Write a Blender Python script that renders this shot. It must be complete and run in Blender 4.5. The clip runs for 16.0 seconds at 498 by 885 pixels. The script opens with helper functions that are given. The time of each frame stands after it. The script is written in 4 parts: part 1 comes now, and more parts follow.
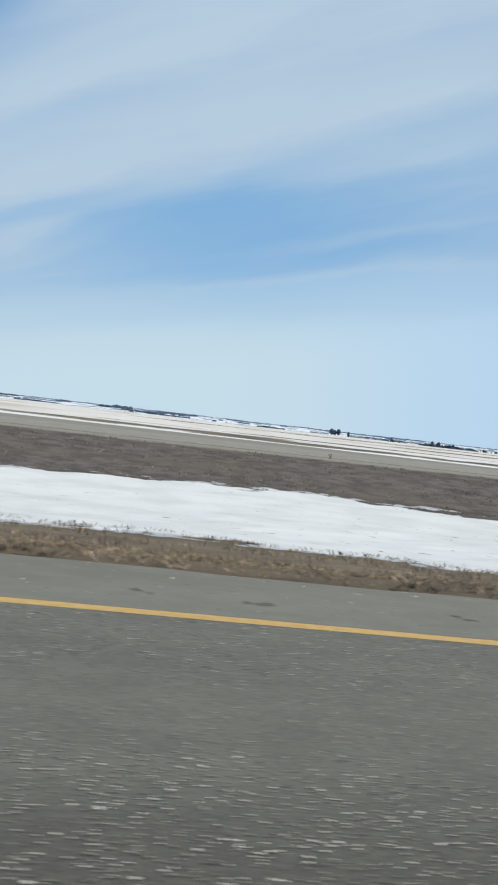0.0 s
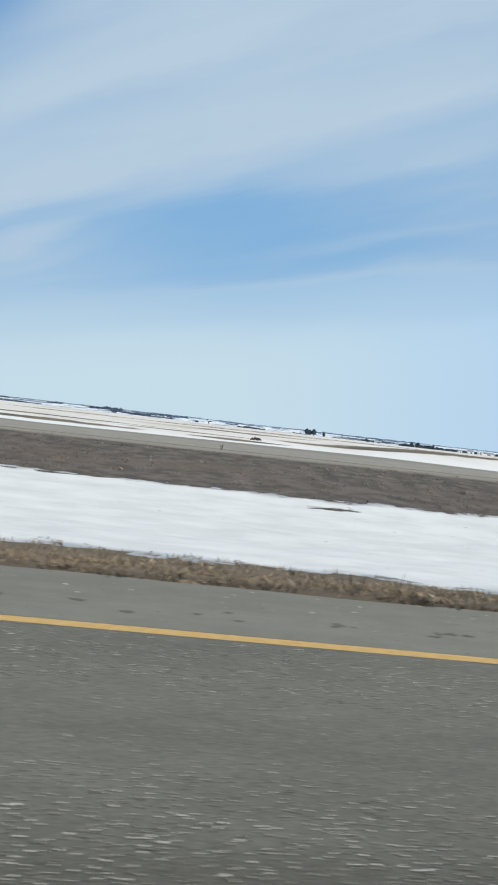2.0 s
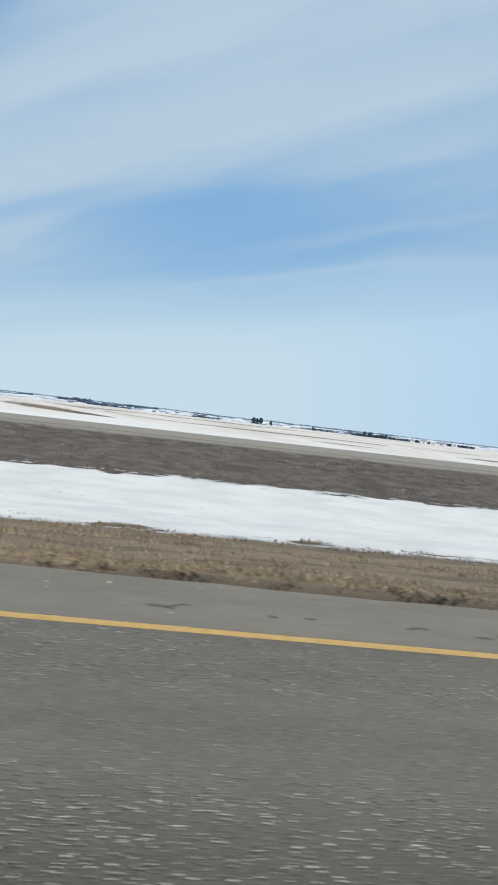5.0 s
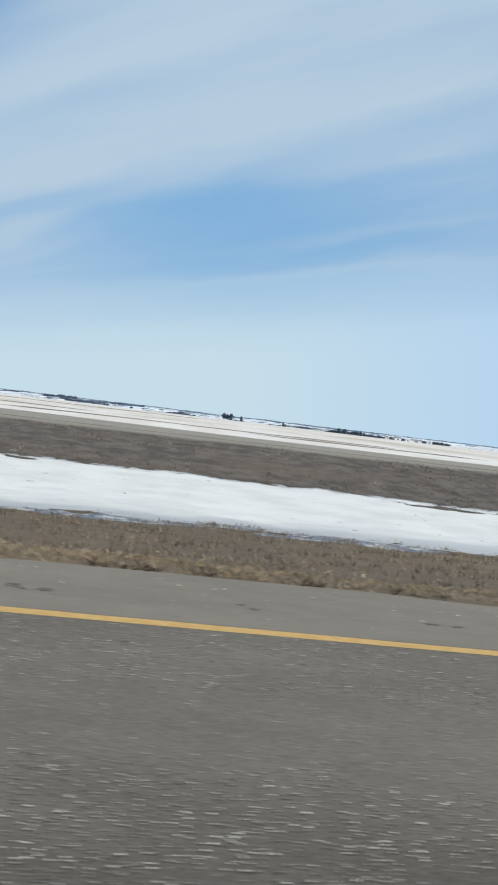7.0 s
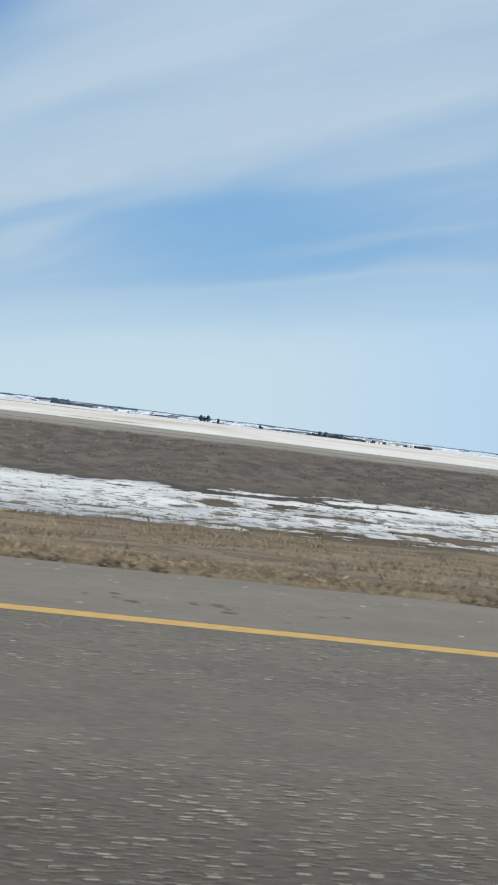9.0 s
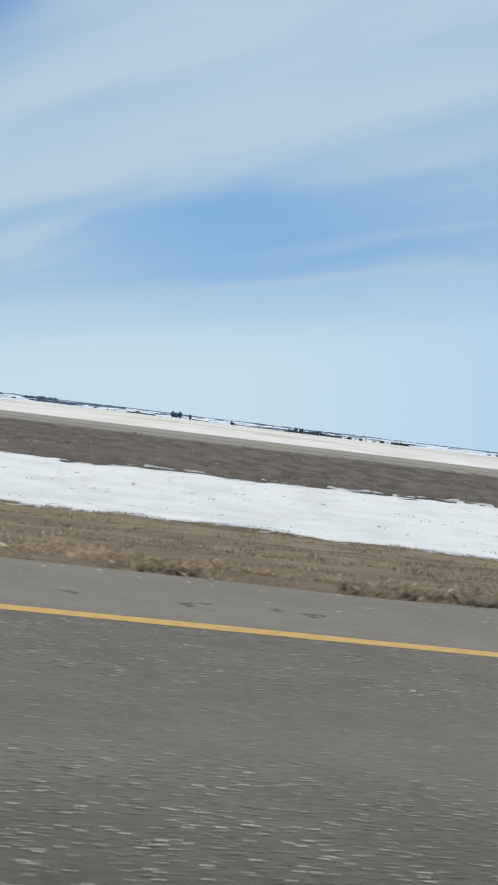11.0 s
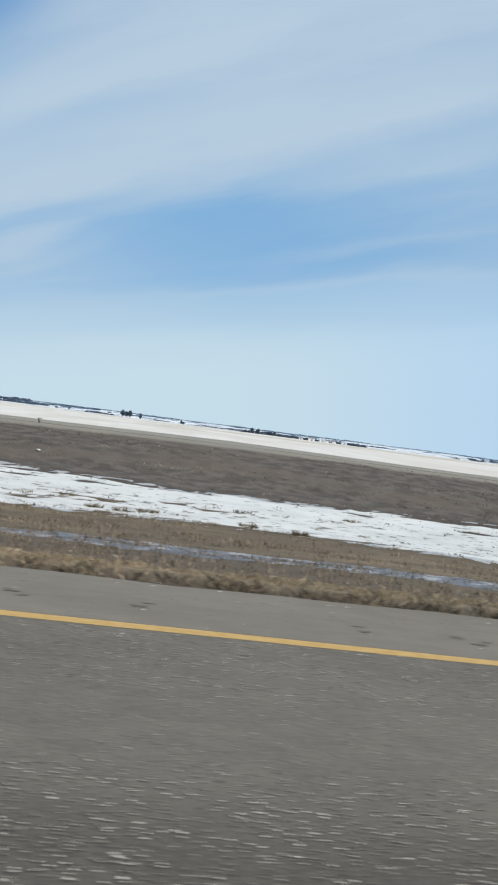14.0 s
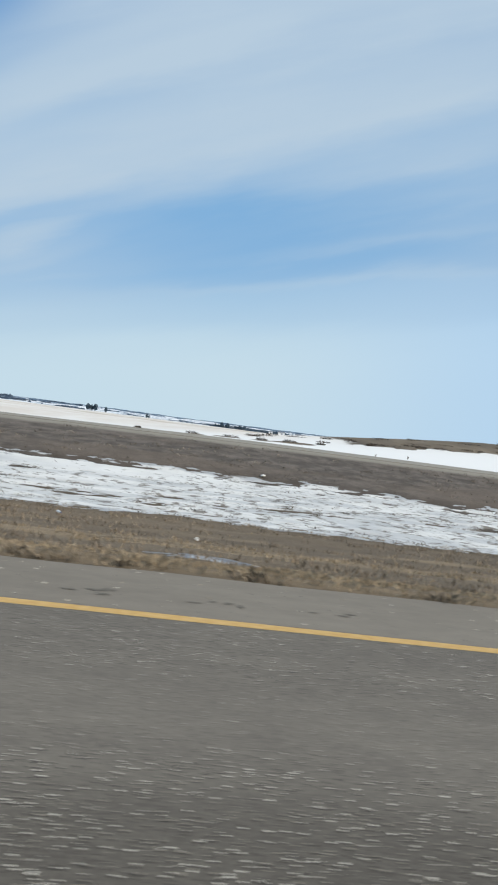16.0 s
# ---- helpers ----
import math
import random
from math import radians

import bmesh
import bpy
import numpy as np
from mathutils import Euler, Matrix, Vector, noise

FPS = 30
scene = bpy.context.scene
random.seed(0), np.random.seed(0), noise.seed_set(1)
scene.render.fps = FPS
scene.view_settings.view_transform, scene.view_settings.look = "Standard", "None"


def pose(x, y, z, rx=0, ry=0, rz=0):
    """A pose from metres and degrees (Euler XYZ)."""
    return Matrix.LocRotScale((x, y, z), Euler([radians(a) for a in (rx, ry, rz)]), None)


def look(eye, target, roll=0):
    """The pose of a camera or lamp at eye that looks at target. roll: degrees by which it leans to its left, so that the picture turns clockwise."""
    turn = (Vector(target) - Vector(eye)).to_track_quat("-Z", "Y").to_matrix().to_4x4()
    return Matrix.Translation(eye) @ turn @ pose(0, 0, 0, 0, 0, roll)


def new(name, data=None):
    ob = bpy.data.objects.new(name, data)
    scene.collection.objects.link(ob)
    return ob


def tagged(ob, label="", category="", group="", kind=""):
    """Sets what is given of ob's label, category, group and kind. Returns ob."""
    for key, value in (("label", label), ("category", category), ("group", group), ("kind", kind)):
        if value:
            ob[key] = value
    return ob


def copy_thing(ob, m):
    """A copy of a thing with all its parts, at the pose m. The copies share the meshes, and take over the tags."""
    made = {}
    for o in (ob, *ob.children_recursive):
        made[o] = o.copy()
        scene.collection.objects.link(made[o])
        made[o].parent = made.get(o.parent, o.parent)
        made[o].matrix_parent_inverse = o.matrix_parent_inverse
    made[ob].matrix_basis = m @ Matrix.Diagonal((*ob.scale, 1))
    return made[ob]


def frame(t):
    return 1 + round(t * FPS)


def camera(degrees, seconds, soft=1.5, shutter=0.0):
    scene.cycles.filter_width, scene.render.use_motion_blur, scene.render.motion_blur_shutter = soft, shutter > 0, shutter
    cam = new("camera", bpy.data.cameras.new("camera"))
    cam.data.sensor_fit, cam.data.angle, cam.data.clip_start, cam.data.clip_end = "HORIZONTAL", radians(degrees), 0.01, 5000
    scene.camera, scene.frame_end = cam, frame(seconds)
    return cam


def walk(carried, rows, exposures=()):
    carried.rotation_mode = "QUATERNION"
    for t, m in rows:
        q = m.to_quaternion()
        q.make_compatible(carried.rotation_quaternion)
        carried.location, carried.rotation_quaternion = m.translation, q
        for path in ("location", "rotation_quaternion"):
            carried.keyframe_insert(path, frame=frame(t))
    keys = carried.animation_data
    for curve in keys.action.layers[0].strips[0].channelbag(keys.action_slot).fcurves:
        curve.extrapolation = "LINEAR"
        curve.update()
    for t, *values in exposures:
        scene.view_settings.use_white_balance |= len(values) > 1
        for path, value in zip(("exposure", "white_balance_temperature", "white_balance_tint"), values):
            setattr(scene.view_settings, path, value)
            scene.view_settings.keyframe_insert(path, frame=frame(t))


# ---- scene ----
# ---- camera: a car window at 30 m/s, looking across the median ----
SPEED = 30.0
cam = camera(38.87, 16.0, soft=2.0, shutter=0.047)
# seconds, turn towards the way ahead, tilt, lean (degrees), height of the lens
DRIVE = [
    (0.0, 5.13, -1.34, 6.48, 1.366),
    (0.5, 4.95, -1.29, 6.09, 1.390),
    (1.0, 4.68, -1.13, 6.24, 1.415),
    (1.5, 4.64, -1.18, 6.31, 1.442),
    (2.0, 4.71, -1.13, 6.48, 1.473),
    (2.5, 4.90, -1.27, 6.22, 1.489),
    (3.0, 5.10, -1.48, 6.69, 1.495),
    (3.5, 5.31, -1.58, 6.54, 1.493),
    (4.0, 5.37, -1.53, 6.49, 1.492),
    (6.5, 5.47, -1.60, 6.73, 1.468),
    (7.0, 5.41, -1.60, 6.74, 1.461),
    (7.5, 5.28, -1.46, 6.91, 1.442),
    (8.0, 5.05, -1.45, 7.38, 1.433),
    (8.5, 4.95, -1.39, 7.26, 1.434),
    (9.0, 4.79, -1.19, 7.05, 1.414),
    (9.5, 4.57, -1.14, 6.90, 1.411),
    (12.0, 4.66, -1.50, 6.85, 1.430),
    (12.5, 4.82, -1.63, 6.89, 1.434),
    (13.0, 4.80, -1.46, 6.86, 1.436),
    (13.5, 5.00, -1.29, 7.24, 1.450),
    (14.0, 4.85, -0.79, 7.27, 1.429),
    (14.5, 5.16, -1.02, 7.68, 1.415),
    (15.0, 5.12, -1.05, 7.09, 1.432),
    (15.5, 5.21, -1.34, 7.24, 1.406),
    (16.0, 5.15, -0.93, 7.37, 1.355),
]


def eye_pose(t, turn, tilt, lean, height):
    a, b = radians(turn), radians(tilt)
    eye = Vector((SPEED * t, 0.0, height))
    return look(eye, eye + Vector((math.sin(a) * math.cos(b), math.cos(a) * math.cos(b), math.sin(b))), lean)


walk(cam, [(r[0], eye_pose(*r)) for r in DRIVE])


# ---- node helpers ----
def lin(r, g, b):
    return tuple((c / 255 / 12.92) if c / 255 <= 0.04045 else ((c / 255 + 0.055) / 1.055) ** 2.4 for c in (r, g, b)) + (1.0,)


class Nodes:
    def __init__(self, tree):
        self.tree = tree

    def add(self, kind, **props):
        n = self.tree.nodes.new(kind)
        for k, v in props.items():
            setattr(n, k, v)
        return n

    def put(self, socket, value):
        if hasattr(value, "is_output"):
            self.tree.links.new(value, socket)
        else:
            socket.default_value = value

    def m(self, op, a, b=0.0, c=0.0, clamp=False):
        n = self.add("ShaderNodeMath", operation=op, use_clamp=clamp)
        for s, v in zip(n.inputs, (a, b, c)):
            self.put(s, v)
        return n.outputs[0]

    def dot(self, a, b):
        n = self.add("ShaderNodeVectorMath", operation="DOT_PRODUCT")
        self.put(n.inputs[0], a), self.put(n.inputs[1], b)
        return n.outputs["Value"]

    def smooth(self, v, a, b):
        n = self.add("ShaderNodeMapRange", interpolation_type="SMOOTHSTEP")
        for s, x in zip(n.inputs, (v, a, b, 0.0, 1.0)):
            self.put(s, x)
        return n.outputs[0]

    def mix(self, f, a, b, blend="MIX"):
        n = self.add("ShaderNodeMix", data_type="RGBA", blend_type=blend)
        self.put(n.inputs[0], f), self.put(n.inputs[6], a), self.put(n.inputs[7], b)
        return n.outputs[2]

    def noise(self, vec, scale=1.0, detail=3.0, rough=0.5):
        n = self.add("ShaderNodeTexNoise")
        self.put(n.inputs["Vector"], vec)
        n.inputs["Scale"].default_value, n.inputs["Detail"].default_value, n.inputs["Roughness"].default_value = scale, detail, rough
        return n.outputs["Fac"]

    def cells(self, vec, scale):
        n = self.add("ShaderNodeTexVoronoi")
        self.put(n.inputs["Vector"], vec)
        n.inputs["Scale"].default_value = scale
        return n.outputs["Distance"], n.outputs["Color"]

    def scaled(self, vec, x, y, z):
        n = self.add("ShaderNodeMapping")
        self.put(n.inputs["Vector"], vec)
        n.inputs["Scale"].default_value = (x, y, z)
        return n.outputs[0]

    def attr(self, name):
        n = self.add("ShaderNodeAttribute", attribute_name=name)
        return n.outputs["Fac"]

    def xyz(self, v):
        n = self.add("ShaderNodeSeparateXYZ")
        self.put(n.inputs[0], v)
        return n.outputs

    def vec(self, x, y, z):
        n = self.add("ShaderNodeCombineXYZ")
        for s, v in zip(n.inputs, (x, y, z)):
            self.put(s, v)
        return n.outputs[0]

    def island(self):
        return self.add("ShaderNodeNewGeometry").outputs["Random Per Island"]

    def place(self):
        return self.add("ShaderNodeNewGeometry").outputs["Position"]

    def bump(self, height, strength=0.4, distance=0.02):
        n = self.add("ShaderNodeBump")
        n.inputs["Strength"].default_value, n.inputs["Distance"].default_value = strength, distance
        self.put(n.inputs["Height"], height)
        return n.outputs[0]


def material(name, rough=0.8, spec=0.3):
    mt = bpy.data.materials.new(name)
    mt.use_nodes = True
    nd = Nodes(mt.node_tree)
    bs = next(n for n in mt.node_tree.nodes if n.type == "BSDF_PRINCIPLED")
    bs.inputs["Roughness"].default_value = rough
    bs.inputs["Specular IOR Level"].default_value = spec
    return mt, nd, bs


# ---- sky with thin cirrus, sun behind the veil ----
SUN_EL, SUN_AZ = radians(40), radians(125)  # azimuth from +y towards +x
world = bpy.data.worlds.new("sky")
scene.world = world
world.use_nodes = True
nd = Nodes(world.node_tree)
bg = next(n for n in world.node_tree.nodes if n.type == "BACKGROUND")
sky = nd.add("ShaderNodeTexSky", sky_type="NISHITA", sun_disc=False, sun_elevation=SUN_EL, sun_rotation=SUN_AZ)
sky.air_density, sky.dust_density, sky.ozone_density = 1.0, 0.6, 1.5
way = nd.add("ShaderNodeTexCoord").outputs["Generated"]
# bearings of the cirrus bands: along (r), across (u), out (f)
fwd = Vector((0.0958, 0.9951, -0.0227)).normalized()
r_ = fwd.cross(Vector((0, 0, 1))).normalized()
u_ = r_.cross(fwd)
lean = radians(6.8)
along, across = r_ * math.cos(lean) + u_ * math.sin(lean), u_ * math.cos(lean) - r_ * math.sin(lean)
depth = nd.m("MAXIMUM", nd.m("ABSOLUTE", nd.dot(way, fwd)), 0.12)
s = nd.m("DIVIDE", nd.dot(way, along), depth)
q = nd.m("DIVIDE", nd.dot(way, across), depth)
# cirrus fibres run up to the side by about twelve degrees
streak = nd.vec(nd.m("ADD", s, nd.m("MULTIPLY", q, 0.26)), nd.m("SUBTRACT", q, nd.m("MULTIPLY", s, 0.20)), 0.0)
fine = nd.noise(nd.scaled(streak, 3.0, 16.0, 1.0), 1.0, 6.0, 0.58)
broad = nd.noise(nd.scaled(streak, 1.3, 6.0, 1.0), 1.0, 3.0, 0.5)
wob = nd.m("ADD", nd.m("MULTIPLY", nd.m("SUBTRACT", broad, 0.5), 0.09), nd.m("MULTIPLY", nd.m("SUBTRACT", fine, 0.5), 0.06))
qq = nd.m("ADD", q, wob)


def blob(cx, cy, rx, ry, tilt):
    """A soft oval of sky round a bearing."""
    dx = nd.m("SUBTRACT", s, cx)
    dy = nd.m("SUBTRACT", nd.m("SUBTRACT", qq, cy), nd.m("MULTIPLY", dx, tilt))
    r2 = nd.m("ADD", nd.m("POWER", nd.m("ABSOLUTE", nd.m("DIVIDE", dx, rx)), 2.0), nd.m("POWER", nd.m("ABSOLUTE", nd.m("DIVIDE", dy, ry)), 2.0))
    return nd.m("EXPONENT", nd.m("MULTIPLY", r2, -1.0))


rise = nd.m("SUBTRACT", qq, nd.m("MULTIPLY", s, 0.20))
aside = nd.m("MAXIMUM", nd.m("ADD", s, 0.02), 0.0)
upper = nd.smooth(rise, nd.m("MULTIPLY_ADD", aside, -0.42, 0.312), nd.m("MULTIPLY_ADD", aside, 0.12, 0.445))
side_veil = nd.m("MULTIPLY", nd.smooth(s, -0.02, 0.30), 0.36)
left_veil = nd.m("MULTIPLY", nd.m("SUBTRACT", 1.0, nd.smooth(s, -0.36, 0.02)), 0.46)
veil = nd.m("MAXIMUM", nd.m("MULTIPLY", upper, 0.90), nd.m("MAXIMUM", side_veil, left_veil))
veil = nd.m("MAXIMUM", veil, nd.m("MULTIPLY", blob(-0.335, 0.288, 0.13, 0.030, 0.34), 0.86))
veil = nd.m("MAXIMUM", veil, nd.m("MULTIPLY", blob(-0.30, 0.235, 0.13, 0.022, 0.15), 0.50))
# the clear band
veil = nd.m("MULTIPLY", veil, nd.m("SUBTRACT", 1.0, nd.m("MULTIPLY", blob(0.06, 0.302, 0.22, 0.046, 0.10), 0.55)))
veil = nd.m("MULTIPLY", veil, nd.m("SUBTRACT", 1.0, nd.m("MULTIPLY", blob(0.06, 0.258, 0.24, 0.016, 0.10), 0.60)))
veil = nd.m("MULTIPLY", veil, nd.m("SUBTRACT", 1.0, nd.m("MULTIPLY", blob(-0.30, 0.335, 0.16, 0.012, 0.22), 0.25)))
veil = nd.m("MULTIPLY", veil, nd.m("SUBTRACT", 1.0, nd.m("MULTIPLY", blob(-0.38, 0.645, 0.17, 0.085, 0.65), 1.0)))
for cx, cy, rx, ry, tilt, gain in ((0.16, 0.292, 0.20, 0.010, 0.12, 0.22), (0.08, 0.240, 0.30, 0.010, 0.085, 0.34), (0.27, 0.350, 0.18, 0.016, 0.16, 0.16), (0.26, 0.408, 0.20, 0.018, 0.18, 0.14), (-0.33, 0.262, 0.10, 0.010, 0.28, 0.16),
                                   (0.22, 0.490, 0.28, 0.020, 0.20, 0.14), (-0.10, 0.425, 0.34, 0.022, 0.20, 0.10), (-0.16, 0.545, 0.22, 0.022, 0.34, 0.16), (0.05, 0.460, 0.30, 0.014, 0.22, -0.12), (0.22, 0.560, 0.30, 0.022, 0.20, -0.10), (-0.24, 0.470, 0.20, 0.016, 0.32, -0.12), (-0.28, 0.590, 0.20, 0.02, 0.42, -0.16)):
    veil = nd.m("ADD", veil, nd.m("MULTIPLY", blob(cx, cy, rx, ry, tilt), gain))
veil = nd.m("ADD", veil, nd.m("MULTIPLY", nd.m("SUBTRACT", fine, 0.5), 0.42))
veil = nd.m("ADD", veil, nd.m("MULTIPLY", nd.m("SUBTRACT", broad, 0.5), 0.30), clamp=True)
blue = nd.mix(1.0, sky.outputs[0], (0.088, 0.098, 0.098, 1), "MULTIPLY")
blue = nd.mix(0.88, blue, (0.236, 0.462, 0.74, 1))
blue = nd.mix(nd.smooth(q, 0.42, 0.66), blue, lin(120, 162, 207))
colour = nd.mix(veil, blue, lin(183, 204, 222))
low = nd.mix(nd.smooth(s, -0.05, 0.42), lin(197, 220, 233), lin(182, 212, 237))
level = nd.m("ADD", nd.m("SUBTRACT", q, nd.m("MULTIPLY", s, 0.04)), nd.m("MULTIPLY", wob, 0.6))
pale = nd.m("ADD", nd.m("MULTIPLY", nd.m("SUBTRACT", 1.0, nd.smooth(level, 0.10, 0.30)), 0.70), nd.m("MULTIPLY", nd.m("SUBTRACT", 1.0, nd.smooth(level, 0.148, 0.185)), 0.14))
shelf = nd.m("SUBTRACT", 1.0, nd.smooth(nd.m("SUBTRACT", nd.m("MULTIPLY_ADD", wob, 0.5, q), nd.m("MULTIPLY", s, 0.085)), 0.212, 0.242))
pale = nd.m("ADD", pale, nd.m("MULTIPLY", shelf, 0.16))
colour = nd.mix(pale, colour, low)
nd.put(bg.inputs["Color"], colour)
bg.inputs["Strength"].default_value = 1.0

sun_data = bpy.data.lights.new("sun", "SUN")
sun_data.energy, sun_data.angle, sun_data.color = 2.5, radians(2.5), (1.0, 0.86, 0.70)
sun = new("sun", sun_data)
sun.matrix_world = look((0, 0, 60), Vector((0, 0, 60)) - Vector((math.sin(SUN_AZ) * math.cos(SUN_EL), math.cos(SUN_AZ) * math.cos(SUN_EL), math.sin(SUN_EL))))


# ---- lie of the land ----
STEP_A, STEP_B, X0 = 6.0, 15.0, -12.0
# along the road: inner and outer edge of the snow, crest of the far slope, far side of the other carriageway
NEAR = [14.6, 14.6, 14.4, 12.7, 14.2, 14.1, 13.5, 13.8, 13.8, 13.8, 13.4, 12.2, 11.6, 11.0, 9.7, 11.0, 12.7, 14.0, 15.0, 14.8, 15.1, 15.0, 15.2, 15.5, 15.7, 15.9, 16.1, 16.4, 16.6, 16.8, 17.0, 17.2, 17.4, 17.6, 17.9, 18.6, 17.9, 18.1, 18.5, 19.2, 19.9, 19.2, 18.6, 18.7, 18.2, 16.8, 17.3, 18.7, 19.6, 19.2, 19.6, 21.8, 21.4, 21.0, 20.6, 20.2, 19.8, 19.3, 18.9, 18.5, 18.1, 17.7, 19.0, 20.0, 20.0, 20.3, 20.5, 21.5, 21.2, 21.0, 21.4, 20.1, 21.0, 20.5, 17.9, 20.1, 20.2, 19.6, 19.7, 20.3, 20.5, 20.3, 20.9, 20.5, 20.2, 20.2, 20.2, 20.2, 20.2, 20.2, 20.2]
FAR = [27.1, 27.1, 27.7, 27.5, 26.9, 27.4, 26.8, 27.1, 27.5, 27.5, 27.5, 27.9, 27.7, 27.7, 28.0, 28.1, 28.3, 28.3, 28.3, 28.1, 28.2, 27.9, 27.6, 27.7, 27.9, 28.0, 28.2, 28.3, 28.4, 28.5, 28.7, 28.8, 28.9, 29.0, 28.8, 28.3, 28.9, 28.8, 28.6, 27.9, 28.5, 28.4, 27.9, 26.5, 25.0, 27.6, 26.4, 26.8, 27.8, 28.4, 29.9, 29.2, 28.9, 29.1, 29.3, 29.5, 29.7, 29.9, 30.1, 30.3, 30.5, 30.7, 30.4, 30.1, 29.5, 29.7, 30.0, 29.9, 29.7, 29.7, 29.3, 28.2, 27.2, 27.4, 27.6, 29.4, 28.2, 29.2, 29.8, 30.1, 30.6, 30.5, 30.5, 30.6, 30.2, 30.1, 30.1, 30.1, 30.1, 30.1, 30.1]
CREST = [0.05, 0.05, 0.11, 0.13, 0.08, 0.15, 0.22, 0.2, 0.17, 0.22, 0.25, 0.27, 0.3, 0.32, 0.35, 0.36, 0.37, 0.41, 0.46, 0.57, 0.56, 0.53, 0.51, 0.49, 0.47, 0.45, 0.4, 0.48, 0.5, 0.63, 0.47, 0.53, 0.52, 0.64, 0.64, 0.64, 0.64]
OTHER = [64.6, 64.6, 61.2, 57.8, 56.0, 58.9, 62.1, 54.2, 50.7, 50.0, 50.9, 51.9, 52.9, 54.0, 55.0, 50.4, 50.2, 51.0, 57.9, 51.8, 50.9, 51.3, 51.8, 52.2, 52.7, 53.2, 52.4, 52.2, 49.4, 51.9, 49.5, 47.2, 46.0, 51.3, 51.9, 51.9, 51.9]
# how broken the snow is, every 15 m
BROKEN = [.25, .25, .35, .35, .1, .12, .3, .2, .15, .15, .2, .2, .2, .25, .25, .25, .25, .6, .68, .8, .84, .6, .4, .3, .25, .25, .35, .5, .56, .58, .6, .6, .6, .7, .72, .75, .8]
PROFILE_Y = [-60, -9.2, -8.0, 6.2, 6.4, 7.0, 10.5, 14, 18, 22, 26, 30]
PROFILE_Z = [-1.5, -0.25, -0.06, -0.06, -0.022, -0.11, -0.65, -1.05, -1.35, -1.45, -1.2, -0.8]


def along_road(values, step, x):
    v = np.array(values)
    xs = X0 + step * np.arange(len(v))
    return np.interp(x, xs, v)


def edge_at(x):
    """Where the shoulder's asphalt ends."""
    return 6.32 + np.interp(x, (0, 12, 40, 130, 180, 200, 210, 218, 230, 265, 300, 360), (0.06, 0.12, 0.12, 0.12, 0.02, 0.06, 0.18, 0.14, 0.08, 0.13, 0.10, 0.0))


def smoothstep(v, a, b):
    t = np.clip((v - a) / (b - a), 0, 1)
    return t * t * (3 - 2 * t)


rng = np.random.default_rng(7)
LATTICE = rng.random((256, 256))


def value_noise(x, y):
    xi, yi = np.floor(x).astype(int), np.floor(y).astype(int)
    fx, fy = x - xi, y - yi
    fx, fy = fx * fx * (3 - 2 * fx), fy * fy * (3 - 2 * fy)
    a, b = LATTICE[xi & 255, yi & 255], LATTICE[(xi + 1) & 255, yi & 255]
    c, d = LATTICE[xi & 255, (yi + 1) & 255], LATTICE[(xi + 1) & 255, (yi + 1) & 255]
    return (a * (1 - fx) + b * fx) * (1 - fy) + (c * (1 - fx) + d * fx) * fy


def fbm(x, y, octaves=4):
    total, amp, norm = 0, 1.0, 0
    for k in range(octaves):
        total = total + amp * value_noise(x * 2 ** k + 17.3 * k, y * 2 ** k + 9.1 * k)
        norm, amp = norm + amp, amp * 0.5
    return total / norm


def crest(x):
    return along_road(CREST, STEP_B, x)


def other_side(x):
    return along_road(OTHER, STEP_B, x)


def land(x, y):
    """Height of the bare ground."""
    x, y = np.broadcast_arrays(np.asarray(x, float), np.asarray(y, float))
    z = np.interp(y, PROFILE_Y, PROFILE_Z)
    zc = crest(x)
    z = np.where(y > 30, -0.8 + (zc + 0.8) * np.clip((y - 30) / 7.6, 0, 1) ** 0.85, z)
    side = other_side(x)
    # field beyond the other carriageway
    field = zc - 0.35 + 0.2 * smoothstep(y, 75, 95)
    knoll = 1.0 * smoothstep(x, 76, 100) * (1 - smoothstep(x, 118, 150)) * smoothstep(y, 76, 100) * (1 - smoothstep(y, 130, 220))
    ridge = np.interp(x, (475, 487, 495, 501, 509, 519, 538), (0.1, 0.6, 1.15, 1.75, 2.5, 3.3, 3.9)) * smoothstep(y, 50, 90) * (1 - 0.9 * smoothstep(y, 92, 130))
    field = field + knoll + ridge + 0.35 * (fbm(x / 30 + 3, y / 22) - 0.5) * smoothstep(y, 62, 90)
    far = 1.2 * smoothstep(y, 300, 1400) + 24 * smoothstep(y, 1450, 4400) + 5 * (fbm(x / 420, y / 600 + 2) - 0.5) * smoothstep(y, 1600, 2600)
    field = field * (1 - smoothstep(y, 400, 1000)) + far
    z = np.where(y > side, zc * (1 - smoothstep(y, side, side + 14)) + field * smoothstep(y, side, side + 14), z)
    # a low bank of thatch and blown grit along the pavement edge
    bank = smoothstep(y - edge_at(x), 0.06, 0.32) * (1 - smoothstep(y, 7.1, 8.3)) * (0.04 + 0.06 * fbm(x / 1.1 + 11, y / 0.6))
    z = z + bank
    verge = np.where((y > 6.4) & (y < 38), 1.0, 0.0)
    return z + verge * np.where(y < 21, 0.16, 0.09) * (fbm(x / 1.5, y / 0.9) - 0.5) * smoothstep(y, 6.4, 8.5) * (1 - smoothstep(y, 34, 37.5))


